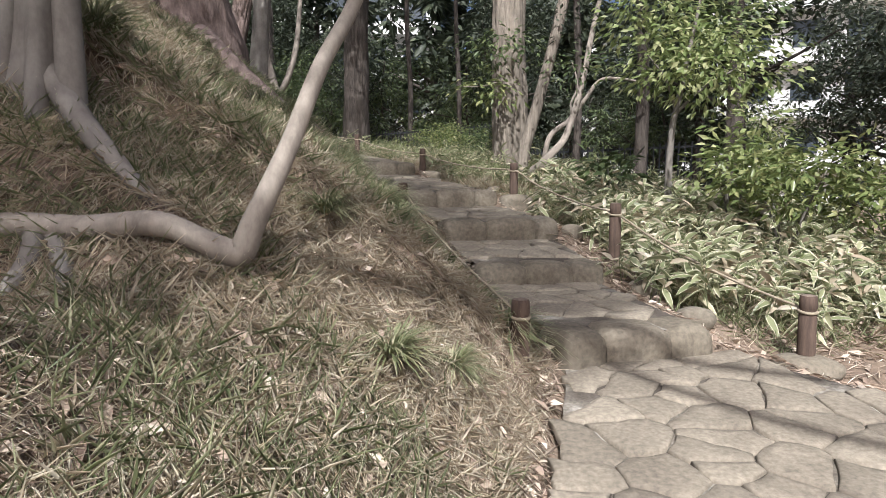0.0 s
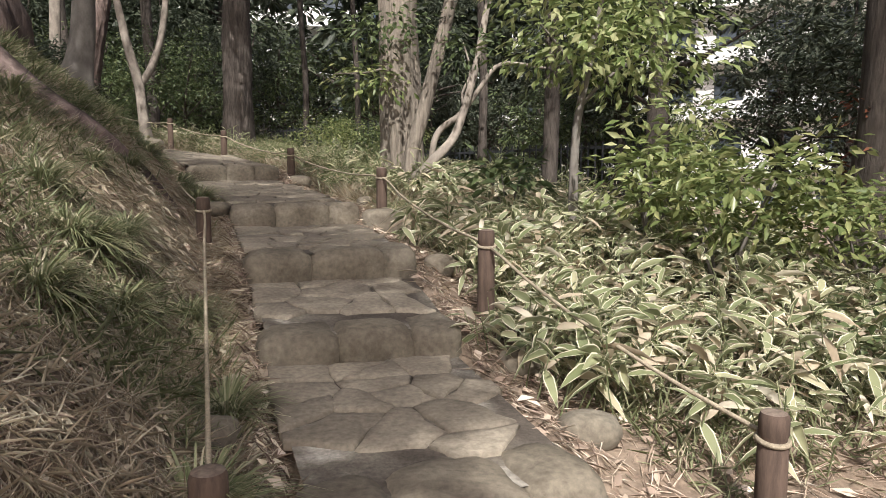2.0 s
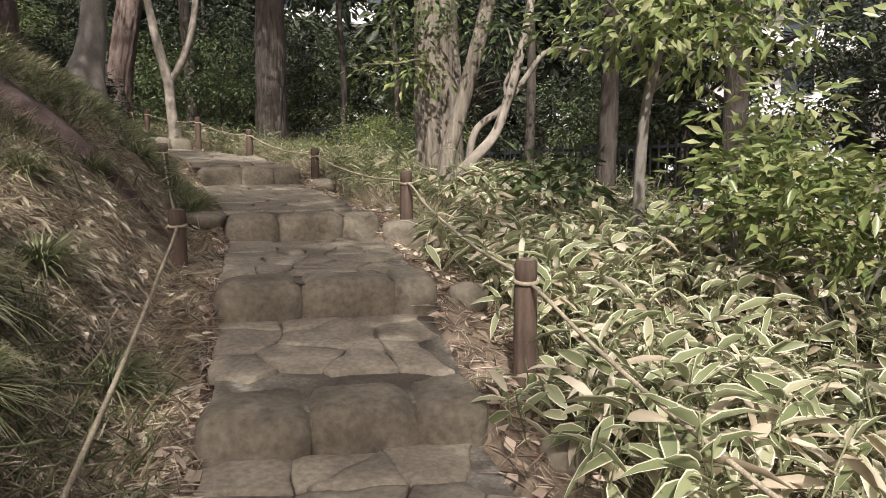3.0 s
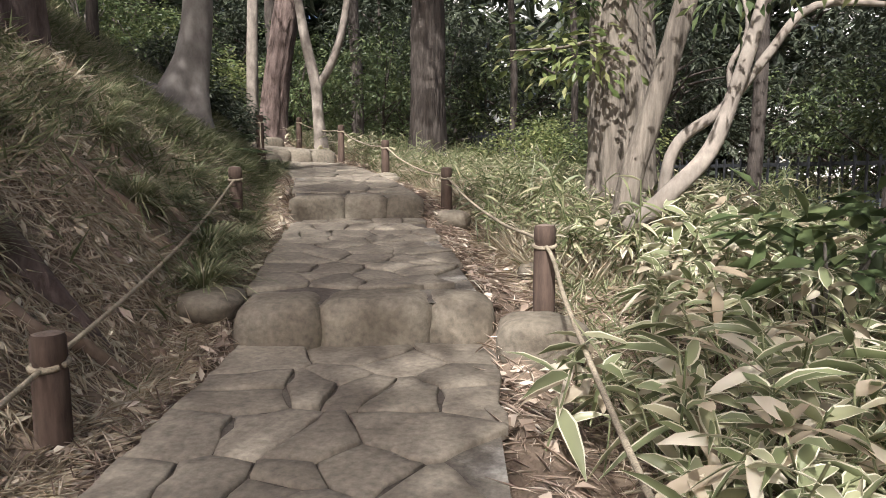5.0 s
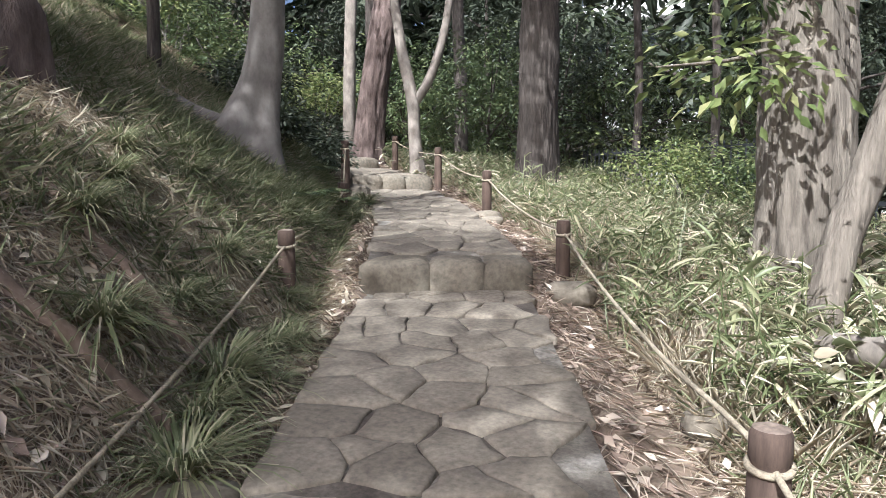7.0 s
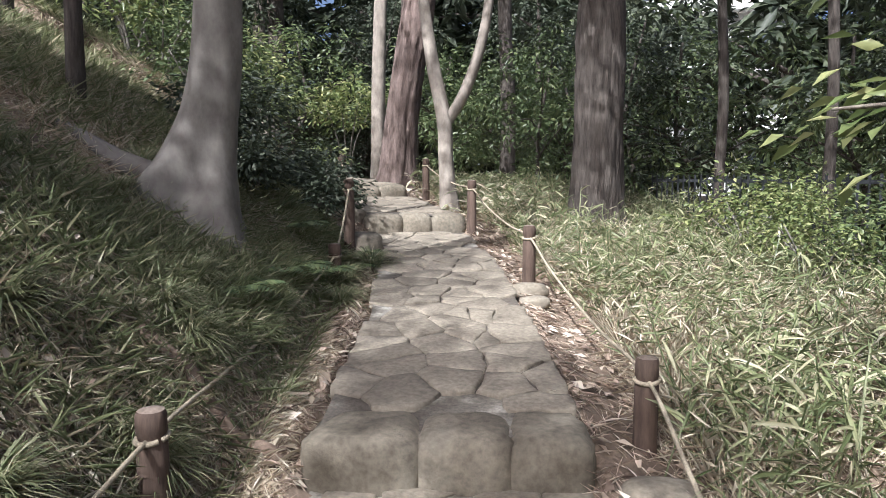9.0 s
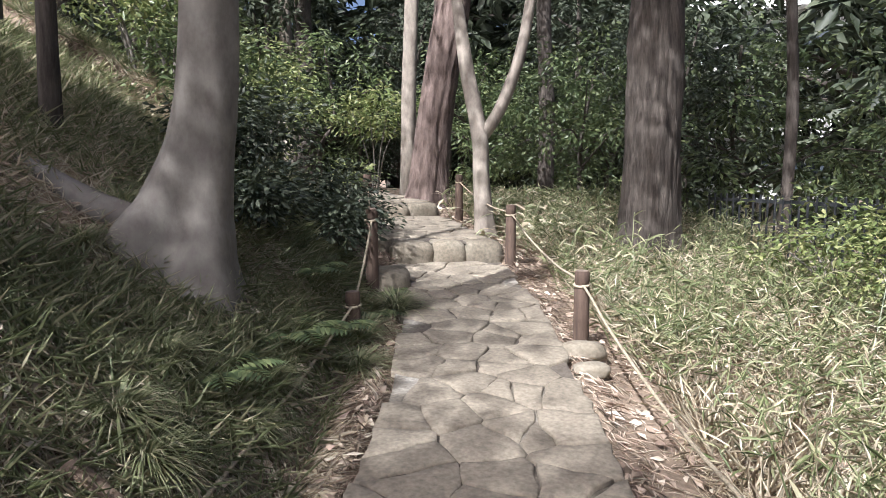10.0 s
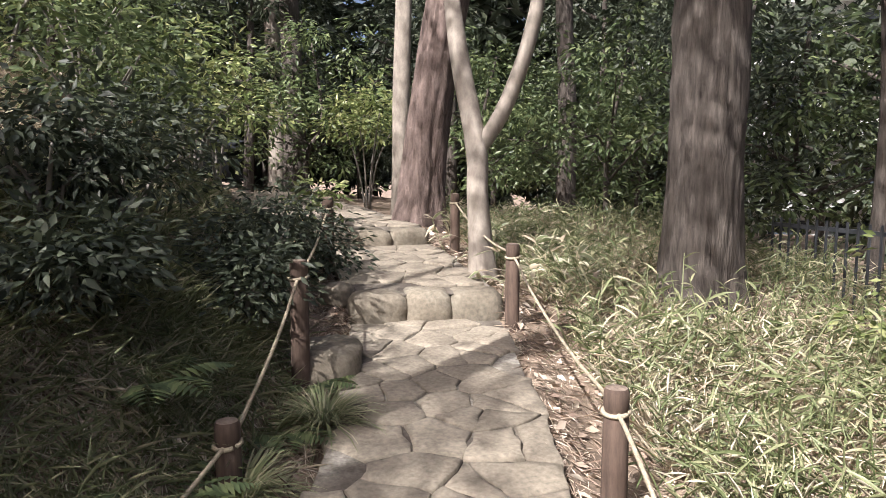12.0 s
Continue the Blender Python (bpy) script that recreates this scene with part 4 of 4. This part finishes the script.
# ---- grass and litter: one sheet each ----
def field(name, n, y0, y1, side, d0, d1, mat, label, category, length, width, up, seed, lie=0.0, mask=None, offset=0.0):
    rng = np.random.RandomState(seed)
    idx = np.where((CYs >= y0) & (CYs <= y1))[0]
    i = rng.choice(idx, n)
    d = d0 + (d1 - d0) * rng.rand(n) ** 1.35
    v = np.where(side > 0, HL[i] + d, -(HR[i] + d))
    jit = rng.normal(size=n) * 0.1
    x, y = CXs[i] - TY[i] * v + TX[i] * jit, CYs[i] + TX[i] * v + TY[i] * jit
    j, u = nearest(x, y)
    ok = (u > HL[j] + d0 * 0.8) if side > 0 else (-u > HR[j] + d0 * 0.8)
    if side > 0 and not lie:                            # bare soil by the roots and in the gutter
        bare = (y > 5.9) & (y < 8.9) & (u - HL[j] < 0.95)
        ok &= ~(bare & (rng.rand(n) < 0.85)) & ~((u - HL[j] < np.where(y > 8.5, 0.45, 0.3)) & (rng.rand(n) < 0.7) & (y > 4))
    if mask is not None:
        ok &= rng.rand(n) < mask(x, y)
    x, y = x[ok], y[ok]
    z = ground_z(x, y) - 0.008
    n = len(x)
    e = 0.06
    sx, sy = np.clip((ground_z(x + e, y) - z) / e, -1, 1), np.clip((ground_z(x, y + e) - z) / e, -1, 1)
    a = rng.rand(n) * 6.2832
    el = rng.normal(size=n) * 0.45 + up
    D = np.stack([np.cos(a), np.sin(a), el], 1)
    D[:, 2] += D[:, 0] * sx + D[:, 1] * sy               # follows the slope
    if lie:
        D[:, 2] = D[:, 0] * sx + D[:, 1] * sy + rng.normal(size=n) * 0.12 + 0.06
        z = z + 0.012 + rng.rand(n) * lie
    if offset:                                          # leaves borne on stalks up to this height
        z = z + offset * rng.rand(n) ** 0.8
    N = np.stack([rng.normal(size=n) * 0.7 - sx, rng.normal(size=n) * 0.7 - sy, np.ones(n)], 1)
    L = length * rng.uniform(0.5, 1.4, n)
    V, F = leaves(np.stack([x, y, z], 1), D, N, L, width * rng.uniform(0.7, 1.4, n))
    return tagged(tri_mesh(name, V, F, mat), label, category, kind="stuff")


def patchy(scale, lo, hi, shift=0.0):
    return lambda x, y: smooth(lo, hi, wobble(x * scale + shift, y * scale - shift) + 0.5)


field("leaf_litter", 110000, -1.5, 17, 1, 0.02, 5.5, LITTER, "fallen brown needles and leaves over the bank", "leaf litter", 0.11, 0.0032, 0, 31, 0.012)
field("leaf_litter", 9000, -1.5, 17, 1, 0.02, 5.0, LITTER, "curled dead brown leaves over the bank", "leaf litter", 0.08, 0.034, 0, 32, 0.02)
field("leaf_litter", 40000, -1.5, 17, -1, 0.01, 4.5, LITTER, "fallen needles and leaves under the bamboo", "leaf litter", 0.12, 0.005, 0, 33, 0.012)
field("leaf_litter", 5000, -1.5, 17, -1, 0.01, 4.5, LITTER, "curled dead leaves under the bamboo", "leaf litter", 0.085, 0.036, 0, 34, 0.02)
field("dry_grass", 130000, -1.5, 9.5, 1, 0.18, 6.0, STRAW, "dry straw-coloured grass on the sunlit bank", "grass", 0.12, 0.0028, 0.9, 35, 0, patchy(0.9, 0.1, 0.55))
field("dry_grass", 80000, 8.0, 16, 1, 0.3, 5.0, STRAW, "dry straw-coloured grass on the shaded bank", "grass", 0.12, 0.0032, 0.8, 36, 0, patchy(0.9, 0.25, 0.75, 3))
field("green_grass", 80000, -1.5, 9.5, 1, 0.15, 4.0, BLADE, "thin green grass growing through dry stalks", "grass", 0.13, 0.0032, 1.3, 37, 0, patchy(1.3, 0.35, 0.8, 1))
field("green_grass", 60000, 8.0, 16, 1, 0.3, 3.6, BLADE, "long green grass on the shaded bank", "grass", 0.17, 0.0050, 1.0, 38, 0, patchy(1.1, 0.2, 0.65, 5))
field("green_grass", 40000, 10.2, 14.5, 1, 0.25, 2.6, BLADE, "dense green grass on the bank under the trees", "grass", 0.15, 0.0042, 0.9, 49, 0, patchy(1.2, -0.1, 0.5, 7))
field("bamboo_grass", 30000, 8.9, 17.4, -1, 0.45, 4.2, BAMBOO_GRASS, "dense waist-low bamboo grass beside the path", "bamboo grass", 0.125, 0.0105, 0.45, 39, 0, patchy(0.8, 0.0, 0.4, 2), 0.36)
field("bamboo_grass", 9000, 8.9, 17.4, -1, 0.45, 4.2, STRAW, "bleached leaves among the bamboo grass", "bamboo grass", 0.13, 0.009, 0.4, 40, 0, patchy(0.8, 0.0, 0.4, 2), 0.34)
field("dry_grass", 26000, 8.9, 17.4, -1, 0.5, 4.2, STRAW, "bleached stalks among the bamboo grass", "grass", 0.24, 0.005, 1.4, 41, 0, patchy(1.0, 0.1, 0.6, 2))
field("dry_grass", 10000, 7.2, 12.0, -1, 0.35, 2.6, STRAW, "fallen pale straw on the soil beside the path", "grass", 0.14, 0.0038, 0, 43, 0.03)
field("dry_grass", 70000, -1.5, 10.0, 1, 0.12, 5.0, STRAW, "flattened pale straw over the sunlit bank", "grass", 0.11, 0.0028, 0, 44, 0.03, patchy(0.9, -0.1, 0.5))
field("dry_grass", 40000, 8.0, 16.0, 1, 0.2, 4.5, STRAW, "flattened pale straw over the shaded bank", "grass", 0.12, 0.003, 0, 45, 0.03, patchy(0.8, 0.0, 0.7, 4))
field("dry_grass", 60000, -1.5, 5.5, 1, 0.1, 2.8, STRAW, "pale bleached grass at the foot of the sunlit bank", "grass", 0.08, 0.0026, 0.7, 46, 0, patchy(1.2, -0.1, 0.5, 6))
field("dry_grass", 45000, 5.0, 12.0, 1, 0.1, 3.2, STRAW, "pale fallen grass over the shaded bank", "grass", 0.10, 0.0030, 0, 47, 0.03, patchy(1.1, -0.2, 0.4, 8))
field("leaf_litter", 5000, 4.0, 12.0, 1, 0.05, 3.2, STRAW, "bleached fallen leaves over the bank", "leaf litter", 0.09, 0.022, 0, 48, 0.03)
field("green_grass", 14000, 3.9, 9.5, -1, 0.5, 4.5, BLADE, "sparse green grass under the bamboo", "grass", 0.14, 0.007, 0.8, 42)


def tuft(x, y, size, seed, n=130, mat=BLADE):
    rng = np.random.RandomState(seed)
    ob = tagged(new("grass_tuft"), "arching tuft of fresh green sedge grass", "grass tuft", "sedge tufts on the bank")
    a = rng.rand(n) * 6.2832
    D = np.stack([np.cos(a), np.sin(a), rng.uniform(0.2, 2.4, n)], 1)
    P = np.stack([np.cos(a), np.sin(a), 0 * a], 1) * 0.04 * rng.rand(n, 1)
    V, F = [], []
    Dn = unit(D)
    L = size * rng.uniform(0.6, 1.2, n)
    S = unit(np.cross(Dn, (0, 0, 1.0)))
    for t, w in ((0, 0.5), (0.4, 1.0), (0.75, 0.7), (1.0, 0.08)):
        c = P + Dn * (L * t)[:, None] - np.array([0, 0, 1.0]) * (L * 0.55 * t * t)[:, None]
        V += [c - S * 0.0038 * w, c + S * 0.0038 * w]
    V = np.stack(V, 1).reshape(-1, 3)
    k = np.arange(n) * 8
    for q0 in (0, 2, 4):
        F += [np.stack([k + q0, k + q0 + 1, k + q0 + 3], 1), np.stack([k + q0, k + q0 + 3, k + q0 + 2], 1)]
    tagged(tri_mesh("foliage", V, np.concatenate(F), mat, ob), kind="stuff")
    ob.location = (x, y, gz(x, y) - 0.01)
    return ob


TUFTS = [tuft(0.36, 3.72, 0.40, 1, 420), tuft(-0.55, 3.15, 0.30, 2, 300)]
for x, y in ((-0.95, 3.5), (0.25, 4.6), (-0.1, 5.4), (-0.4, 5.0), (-0.9, 6.3), (-1.4, 8.9), (-1.25, 9.3), (-1.7, 9.5), (-2.0, 9.1), (-1.9, 10.9), (-2.3, 10.6), (-2.6, 11.0), (-3.3, 11.1), (-3.6, 11.5),
             (-2.3, 9.9), (-1.0, 7.2), (-1.5, 6.6), (-0.8, 4.3), (-1.6, 3.2), (-2.6, 12.3), (-2.9, 12.7), (-3.1, 13.4), (0.05, 2.9), (-0.2, 2.5), (-1.15, 9.9), (-1.75, 10.1), (-0.95, 8.95), (-1.6, 7.8), (-2.2, 8.2)):
    c = copy_thing(veg.choice(TUFTS), pose(x, y, gz(x, y) - 0.01, 0, 0, veg.uniform(0, 360)))
    s = veg.uniform(0.7, 1.1)
    c.scale = (s, s, s)
for x, y, size in ((-0.78, 8.28, 1.15), (-0.98, 8.55, 1.0), (-1.25, 8.4, 1.0), (-1.1, 8.8, 1.2), (-1.38, 9.6, 0.7), (-1.58, 9.9, 0.65), (-1.2, 9.45, 0.7), (-1.85, 10.1, 0.65), (-2.15, 10.6, 0.7), (-2.3, 11.2, 0.6), (-2.5, 11.5, 0.6),
                   (-1.7, 8.7, 0.9), (-2.3, 9.4, 0.9), (-0.45, 4.9, 0.9), (-0.3, 4.3, 0.9), (-0.75, 5.3, 1.0), (-0.5, 5.7, 0.9), (-0.2, 4.75, 0.8)):
    c = copy_thing(TUFTS[0], pose(x, y, gz(x, y) - 0.01, 0, 0, veg.uniform(0, 360)))
    c.scale = (size, size, size)


# ---- the wood behind ----
def wood_tree(seed, h, size, clumps, per, leaf, mat, label, trunk_r=0.09, low=0.0):
    ob = tagged(new("evergreen_tree"), label, "tree", "trees of the wood")
    rng = random.Random(seed)
    limb("trunk", [(0, 0, -0.3), (rng.uniform(-0.1, 0.1), rng.uniform(-0.1, 0.1), h * 0.4), (rng.uniform(-0.3, 0.3), rng.uniform(-0.3, 0.3), h * 0.8), (rng.uniform(-0.4, 0.4), rng.uniform(-0.4, 0.4), h + size[2] * 0.6)],
         [trunk_r, trunk_r * 0.85, trunk_r * 0.6, 0.02], BARK_DARK, ob, 10, 0.05, seed)
    for k in range(6):
        a = rng.uniform(0, 6.28)
        z = h * rng.uniform(0.4, 1.1)
        limb("bough", [(0, 0, z), (size[0] * 0.4 * math.cos(a), size[1] * 0.4 * math.sin(a), z + 0.3), (size[0] * 0.85 * math.cos(a), size[1] * 0.85 * math.sin(a), z + rng.uniform(0.2, 0.9))],
             [trunk_r * 0.45, trunk_r * 0.3, 0.008], BARK_DARK, ob, 6, 0.05, k)
    V, F = crown_arrays(seed, int(clumps * 0.62), int(per * 1.35), size, leaf, 0.35, 0.27, 0.15)
    V[:, 2] = np.maximum(V[:, 2] + h, low)
    tri_mesh("crown", V, F, mat, ob)
    return ob


UNDER = [wood_tree(201, 2.3, (1.5, 1.5, 2.1), 210, 21, 0.12, LEAF_DARK, "shady evergreen understorey tree with small dark leaves", 0.06, 0.2),
         wood_tree(202, 2.9, (1.7, 1.6, 2.5), 230, 21, 0.13, LEAF_DARK, "shady evergreen understorey tree with dark glossy leaves", 0.07, 0.2),
         wood_tree(203, 1.7, (1.4, 1.5, 1.6), 170, 21, 0.115, LEAF_MID, "half-lit broadleaf evergreen tree", 0.05, 0.15),
         wood_tree(204, 4.2, (1.9, 1.9, 2.6), 240, 21, 0.155, LEAF_DARK, "tall dark evergreen tree of the wood", 0.11, 0.8),
         wood_tree(205, 4.0, (3.2, 3.2, 4.2), 300, 20, 0.34, LEAF_DARK, "dense dark evergreen closing the far wood", 0.2, 0.0)]
forest = random.Random(8)
PLACES = []


def plant(x, y, k, s=1.0):
    f = min(max(((x - 4.4) * 5.6 + (y - 8.6) * 10.4) / (5.6 ** 2 + 10.4 ** 2), 0), 1.6)
    if math.hypot(x - 4.4 - 5.6 * f, y - 8.6 - 10.4 * f) < 0.75:      # an opening in the wood
        return
    PLACES.append((x, y, k, s))


for y in np.arange(3.0, 24, 1.55):                      # along the right of the path
    cx = np.interp(y, CYs[:480], CXs[:480])
    for d in (5.2, 7.4, 10.2):
        if d > 9 and forest.random() < 0.45:
            continue
        if d < 6 and y < 8:
            continue
        if d < 6 and 8 < y < 13:
            continue
        plant(cx + d + forest.uniform(-0.7, 0.7), y + forest.uniform(-0.6, 0.6), forest.choice((0, 1, 3) if y < 10.5 else (0, 1, 2, 2, 3) if d < 8 else (1, 2, 3)), forest.uniform(0.8, 1.15))
for x in np.arange(-13, 3, 1.7):                        # beyond the turn
    for y in (20.5, 23.0, 26.5):
        if abs(x + 8.3) < 1.3 and y < 22 or abs(x + 2.0) < 1.5 and y > 22:
            continue
        plant(x + forest.uniform(-0.6, 0.6), y + forest.uniform(-0.6, 0.6), forest.choice((0, 1, 2, 3)), forest.uniform(0.8, 1.15))
for x, y in ((-8.4, 14.9), (-9.5, 16.2), (-9.4, 12.8), (-10.5, 14.5), (-11.5, 17), (-12, 12.5), (-11, 9), (-12.5, 6), (-13, 2), (-12, -2)):
    plant(x, y, forest.choice((0, 2, 2)), forest.uniform(0.8, 1.1))
for y in np.arange(-6, 6, 5.5):                        # the far edge of the wood
    plant(np.interp(y, CYs[:480], CXs[:480]) + 17.5 + forest.uniform(-1, 1), y, 4, forest.uniform(0.85, 1.1))
for x, y in ((0.5, 35), (5, 34), (-16, 25), (-21, 22), (-17, 19), (-20, 28), (-14, 29)):
    plant(x, y, 4, forest.uniform(1.35, 1.55))
for x in np.arange(-20, -4, 3.6):
    plant(x, 31 + forest.uniform(-1, 1), 4, forest.uniform(0.85, 1.1))
for x, y, size in ((-13.5, 34, 1.9), (-10, 35.5, 1.9), (-6.5, 35, 1.8), (2, 31.5, 1.8), (5.5, 30, 1.8)):
    plant(x, y, 4, size)
seen_kind = set()
for x, y, k, s in PLACES:
    m = pose(x, y, gz(x, y) - 0.05, 0, 0, forest.uniform(0, 360))
    if k not in seen_kind:
        seen_kind.add(k)
        UNDER[k].matrix_world = m
    else:
        c = copy_thing(UNDER[k], m)
        c.scale = (s, s, s * forest.uniform(0.9, 1.1))

b = on(2.6, 7.7)
tree("slender tree with bright yellow-green glossy leaves", [b, (2.6, 7.7, 1.8), (2.7, 7.65, 2.5), (2.85, 7.6, 3.4)], [0.045, 0.04, 0.03, 0.012], BARK_GREY,
     [(2.85, 7.5, 2.68, (0.85, 0.65, 0.40), 52, 26, 0.105, LEAF_YELLOW), (3.5, 8.4, 3.2, (0.7, 0.6, 0.4), 30, 26, 0.11, LEAF_MID), (2.5, 7.9, 3.3, (0.6, 0.6, 0.3), 22, 26, 0.105, LEAF_YELLOW)], 0.3, seed=31, sides=10,
     boughs=[([(2.62, 7.7, 2.1), (2.9, 7.6, 2.4), (3.4, 7.5, 2.7)], [0.018, 0.014, 0.006]), ([(2.64, 7.7, 2.2), (2.45, 7.5, 2.5), (2.2, 7.4, 2.75)], [0.018, 0.013, 0.006])])
b = on(5.4, 7.6)
tree("dark shaded trunk at the wood's edge", [b, (5.45, 7.6, 2.0), (5.5, 7.65, 3.5), (5.55, 7.5, 7), (5.6, 7.0, 10.5)], [0.28, 0.245, 0.225, 0.17, 0.10], BARK_DARK,
     # Crowns sit above the view, added so the wood beyond falls in shade.
     [(4.9, 5.0, 10.5, (2.0, 2.2, 1.0), 170, 24, 0.15, LEAF_DARK), (7.0, 5.6, 10.2, (2.0, 2.2, 1.0), 150, 24, 0.15, LEAF_DARK), (4.4, 8.8, 11.0, (1.7, 1.8, 0.9), 130, 24, 0.15, LEAF_DARK), (7.0, 9.4, 11.0, (2.2, 2.2, 1.2), 150, 24, 0.15, LEAF_DARK)], 0.4, seed=32,
     boughs=[([(5.5, 7.5, 7.2), (5.2, 6.2, 9.0), (4.9, 5.0, 10.4)], [0.12, 0.09, 0.04]), ([(5.5, 7.4, 7.6), (6.4, 6.4, 9.2), (7.0, 5.6, 10.2)], [0.11, 0.08, 0.04]), ([(5.5, 7.4, 8.2), (6.3, 8.6, 9.8), (7.0, 9.4, 10.9)], [0.10, 0.08, 0.04])])
# Stands out of view beside the start, added to keep sun off the wood.
b = on(8.2, 0.8)
tree("unseen tall evergreen added to shade the wood", [b, (8.2, 0.8, b[2] + 3), (7.9, 1.0, b[2] + 7), (7.4, 1.2, b[2] + 10.5)], [0.28, 0.24, 0.18, 0.08], BARK_DARK,
     [(6.3, 1.3, 10.2, (2.0, 2.1, 1.0), 190, 24, 0.15, LEAF_DARK), (9.6, 2.0, 10.0, (1.8, 2.0, 1.0), 120, 24, 0.15, LEAF_DARK)], 0.4, seed=33)
for k, (x, y, r) in enumerate(((-11.1, 20.6, 0.16), (-7.6, 21.5, 0.16), (-10.4, 20.4, 0.2), (-0.9, 18.8, 0.07), (0.4, 17.2, 0.06), (1.3, 16.0, 0.06), (-5.5, 22.0, 0.16), (2.6, 13.2, 0.07), (3.2, 11.0, 0.1), (-4.25, 11.5, 0.05), (-6.3, 12.2, 0.07), (4.4, 10.3, 0.13))):
    b = on(x, y)
    tree("slim dark trunk standing in the wood", [b, (x + 0.05, y, b[2] + 2.2), (x - 0.05, y, b[2] + 4.4), (x, y + 0.1, b[2] + 7)], [r * 1.15, r, r * 0.9, r * 0.5], BARK_DARK if k else BARK_LIMB,
         [(x, y, b[2] + 6.8, (1.4, 1.4, 1.0), 50, 22, 0.12, LEAF_DARK)], 0.3, seed=40 + k, sides=10, group="slim trunks of the wood")


# pale apartment blocks beyond the wood
WALL = surface("pale_render", 0.6, [(0.3, (0.62, 0.61, 0.58)), (0.7, (0.74, 0.73, 0.70))], 8, 0.9, 0.1, 0.004)
PANE, _pt, _pp = nodes_of("dark_window_glass")
_pp.inputs["Base Color"].default_value, _pp.inputs["Roughness"].default_value = (0.05, 0.06, 0.07, 1), 0.08


def box(name, lo, hi, mat, parent):
    (a, b, c), (d, e, f) = lo, hi
    V = [(x, y, z) for z in (c, f) for y in (b, e) for x in (a, d)]
    return mesh_object(name, V, [(0, 2, 3, 1), (4, 5, 7, 6), (0, 1, 5, 4), (2, 6, 7, 3), (0, 4, 6, 2), (1, 3, 7, 5)], mat, parent)


def block(x, y, turn, w, storeys):
    ob = tagged(new("apartment_block"), "pale apartment block glimpsed through the trees", "building")
    h = storeys * 2.9
    box("wall", (-w / 2, 0, -3), (w / 2, 9, h), WALL, ob)
    box("roof", (-w / 2 - 0.3, -0.3, h), (w / 2 + 0.3, 9.3, h + 0.4), WALL, ob)
    for s in range(storeys):
        for k in range(int(w / 2.6)):
            cx = -w / 2 + 1.3 + 2.6 * k
            box("window", (cx - 0.75, -0.03, s * 2.9 + 0.9), (cx + 0.75, 0.02, s * 2.9 + 2.3), PANE, ob)
        box("balcony", (-w / 2, -1.0, s * 2.9 - 0.1), (w / 2, -0.004, s * 2.9 + 0.05), WALL, ob)
    ob.matrix_world = pose(x, y, -1.0, 0, 0, turn)


block(-8, 44, 5, 16, 5)
block(22, 36, -35, 18, 5)
block(12, 46, -15, 14, 4)


# picket fence at the edge of the wood
IRON, _it, _ip = nodes_of("dark_painted_iron")
_ip.inputs["Base Color"].default_value, _ip.inputs["Roughness"].default_value = (0.03, 0.032, 0.035, 1), 0.5


def picket_fence(x0, y0, x1, y1, tall=1.15, step=0.13):
    ob = tagged(new("metal_fence"), "dark metal picket fence at the wood's edge", "fence")
    z0 = min(gz(x0, y0), gz(x1, y1))
    ob.matrix_world = pose(x0, y0, z0, 0, 0, math.degrees(math.atan2(y1 - y0, x1 - x0)))
    L = math.dist((x0, y0), (x1, y1))
    for z in (0.15, tall - 0.1):
        box("rail", (0, -0.015, z), (L, 0.015, z + 0.04), IRON, ob)
    first = None
    for k in range(int(L / step) + 1):
        if first is None:
            first = box("picket", (-0.012, -0.028, -0.3), (0.012, -0.016, tall), IRON, ob)
        else:
            p = new("picket", first.data)
            p.parent = ob
            p.location = (k * step, 0, 0)


picket_fence(-1.8, 19.0, 1.4, 15.6)
picket_fence(1.4, 15.6, 4.6, 11.2)
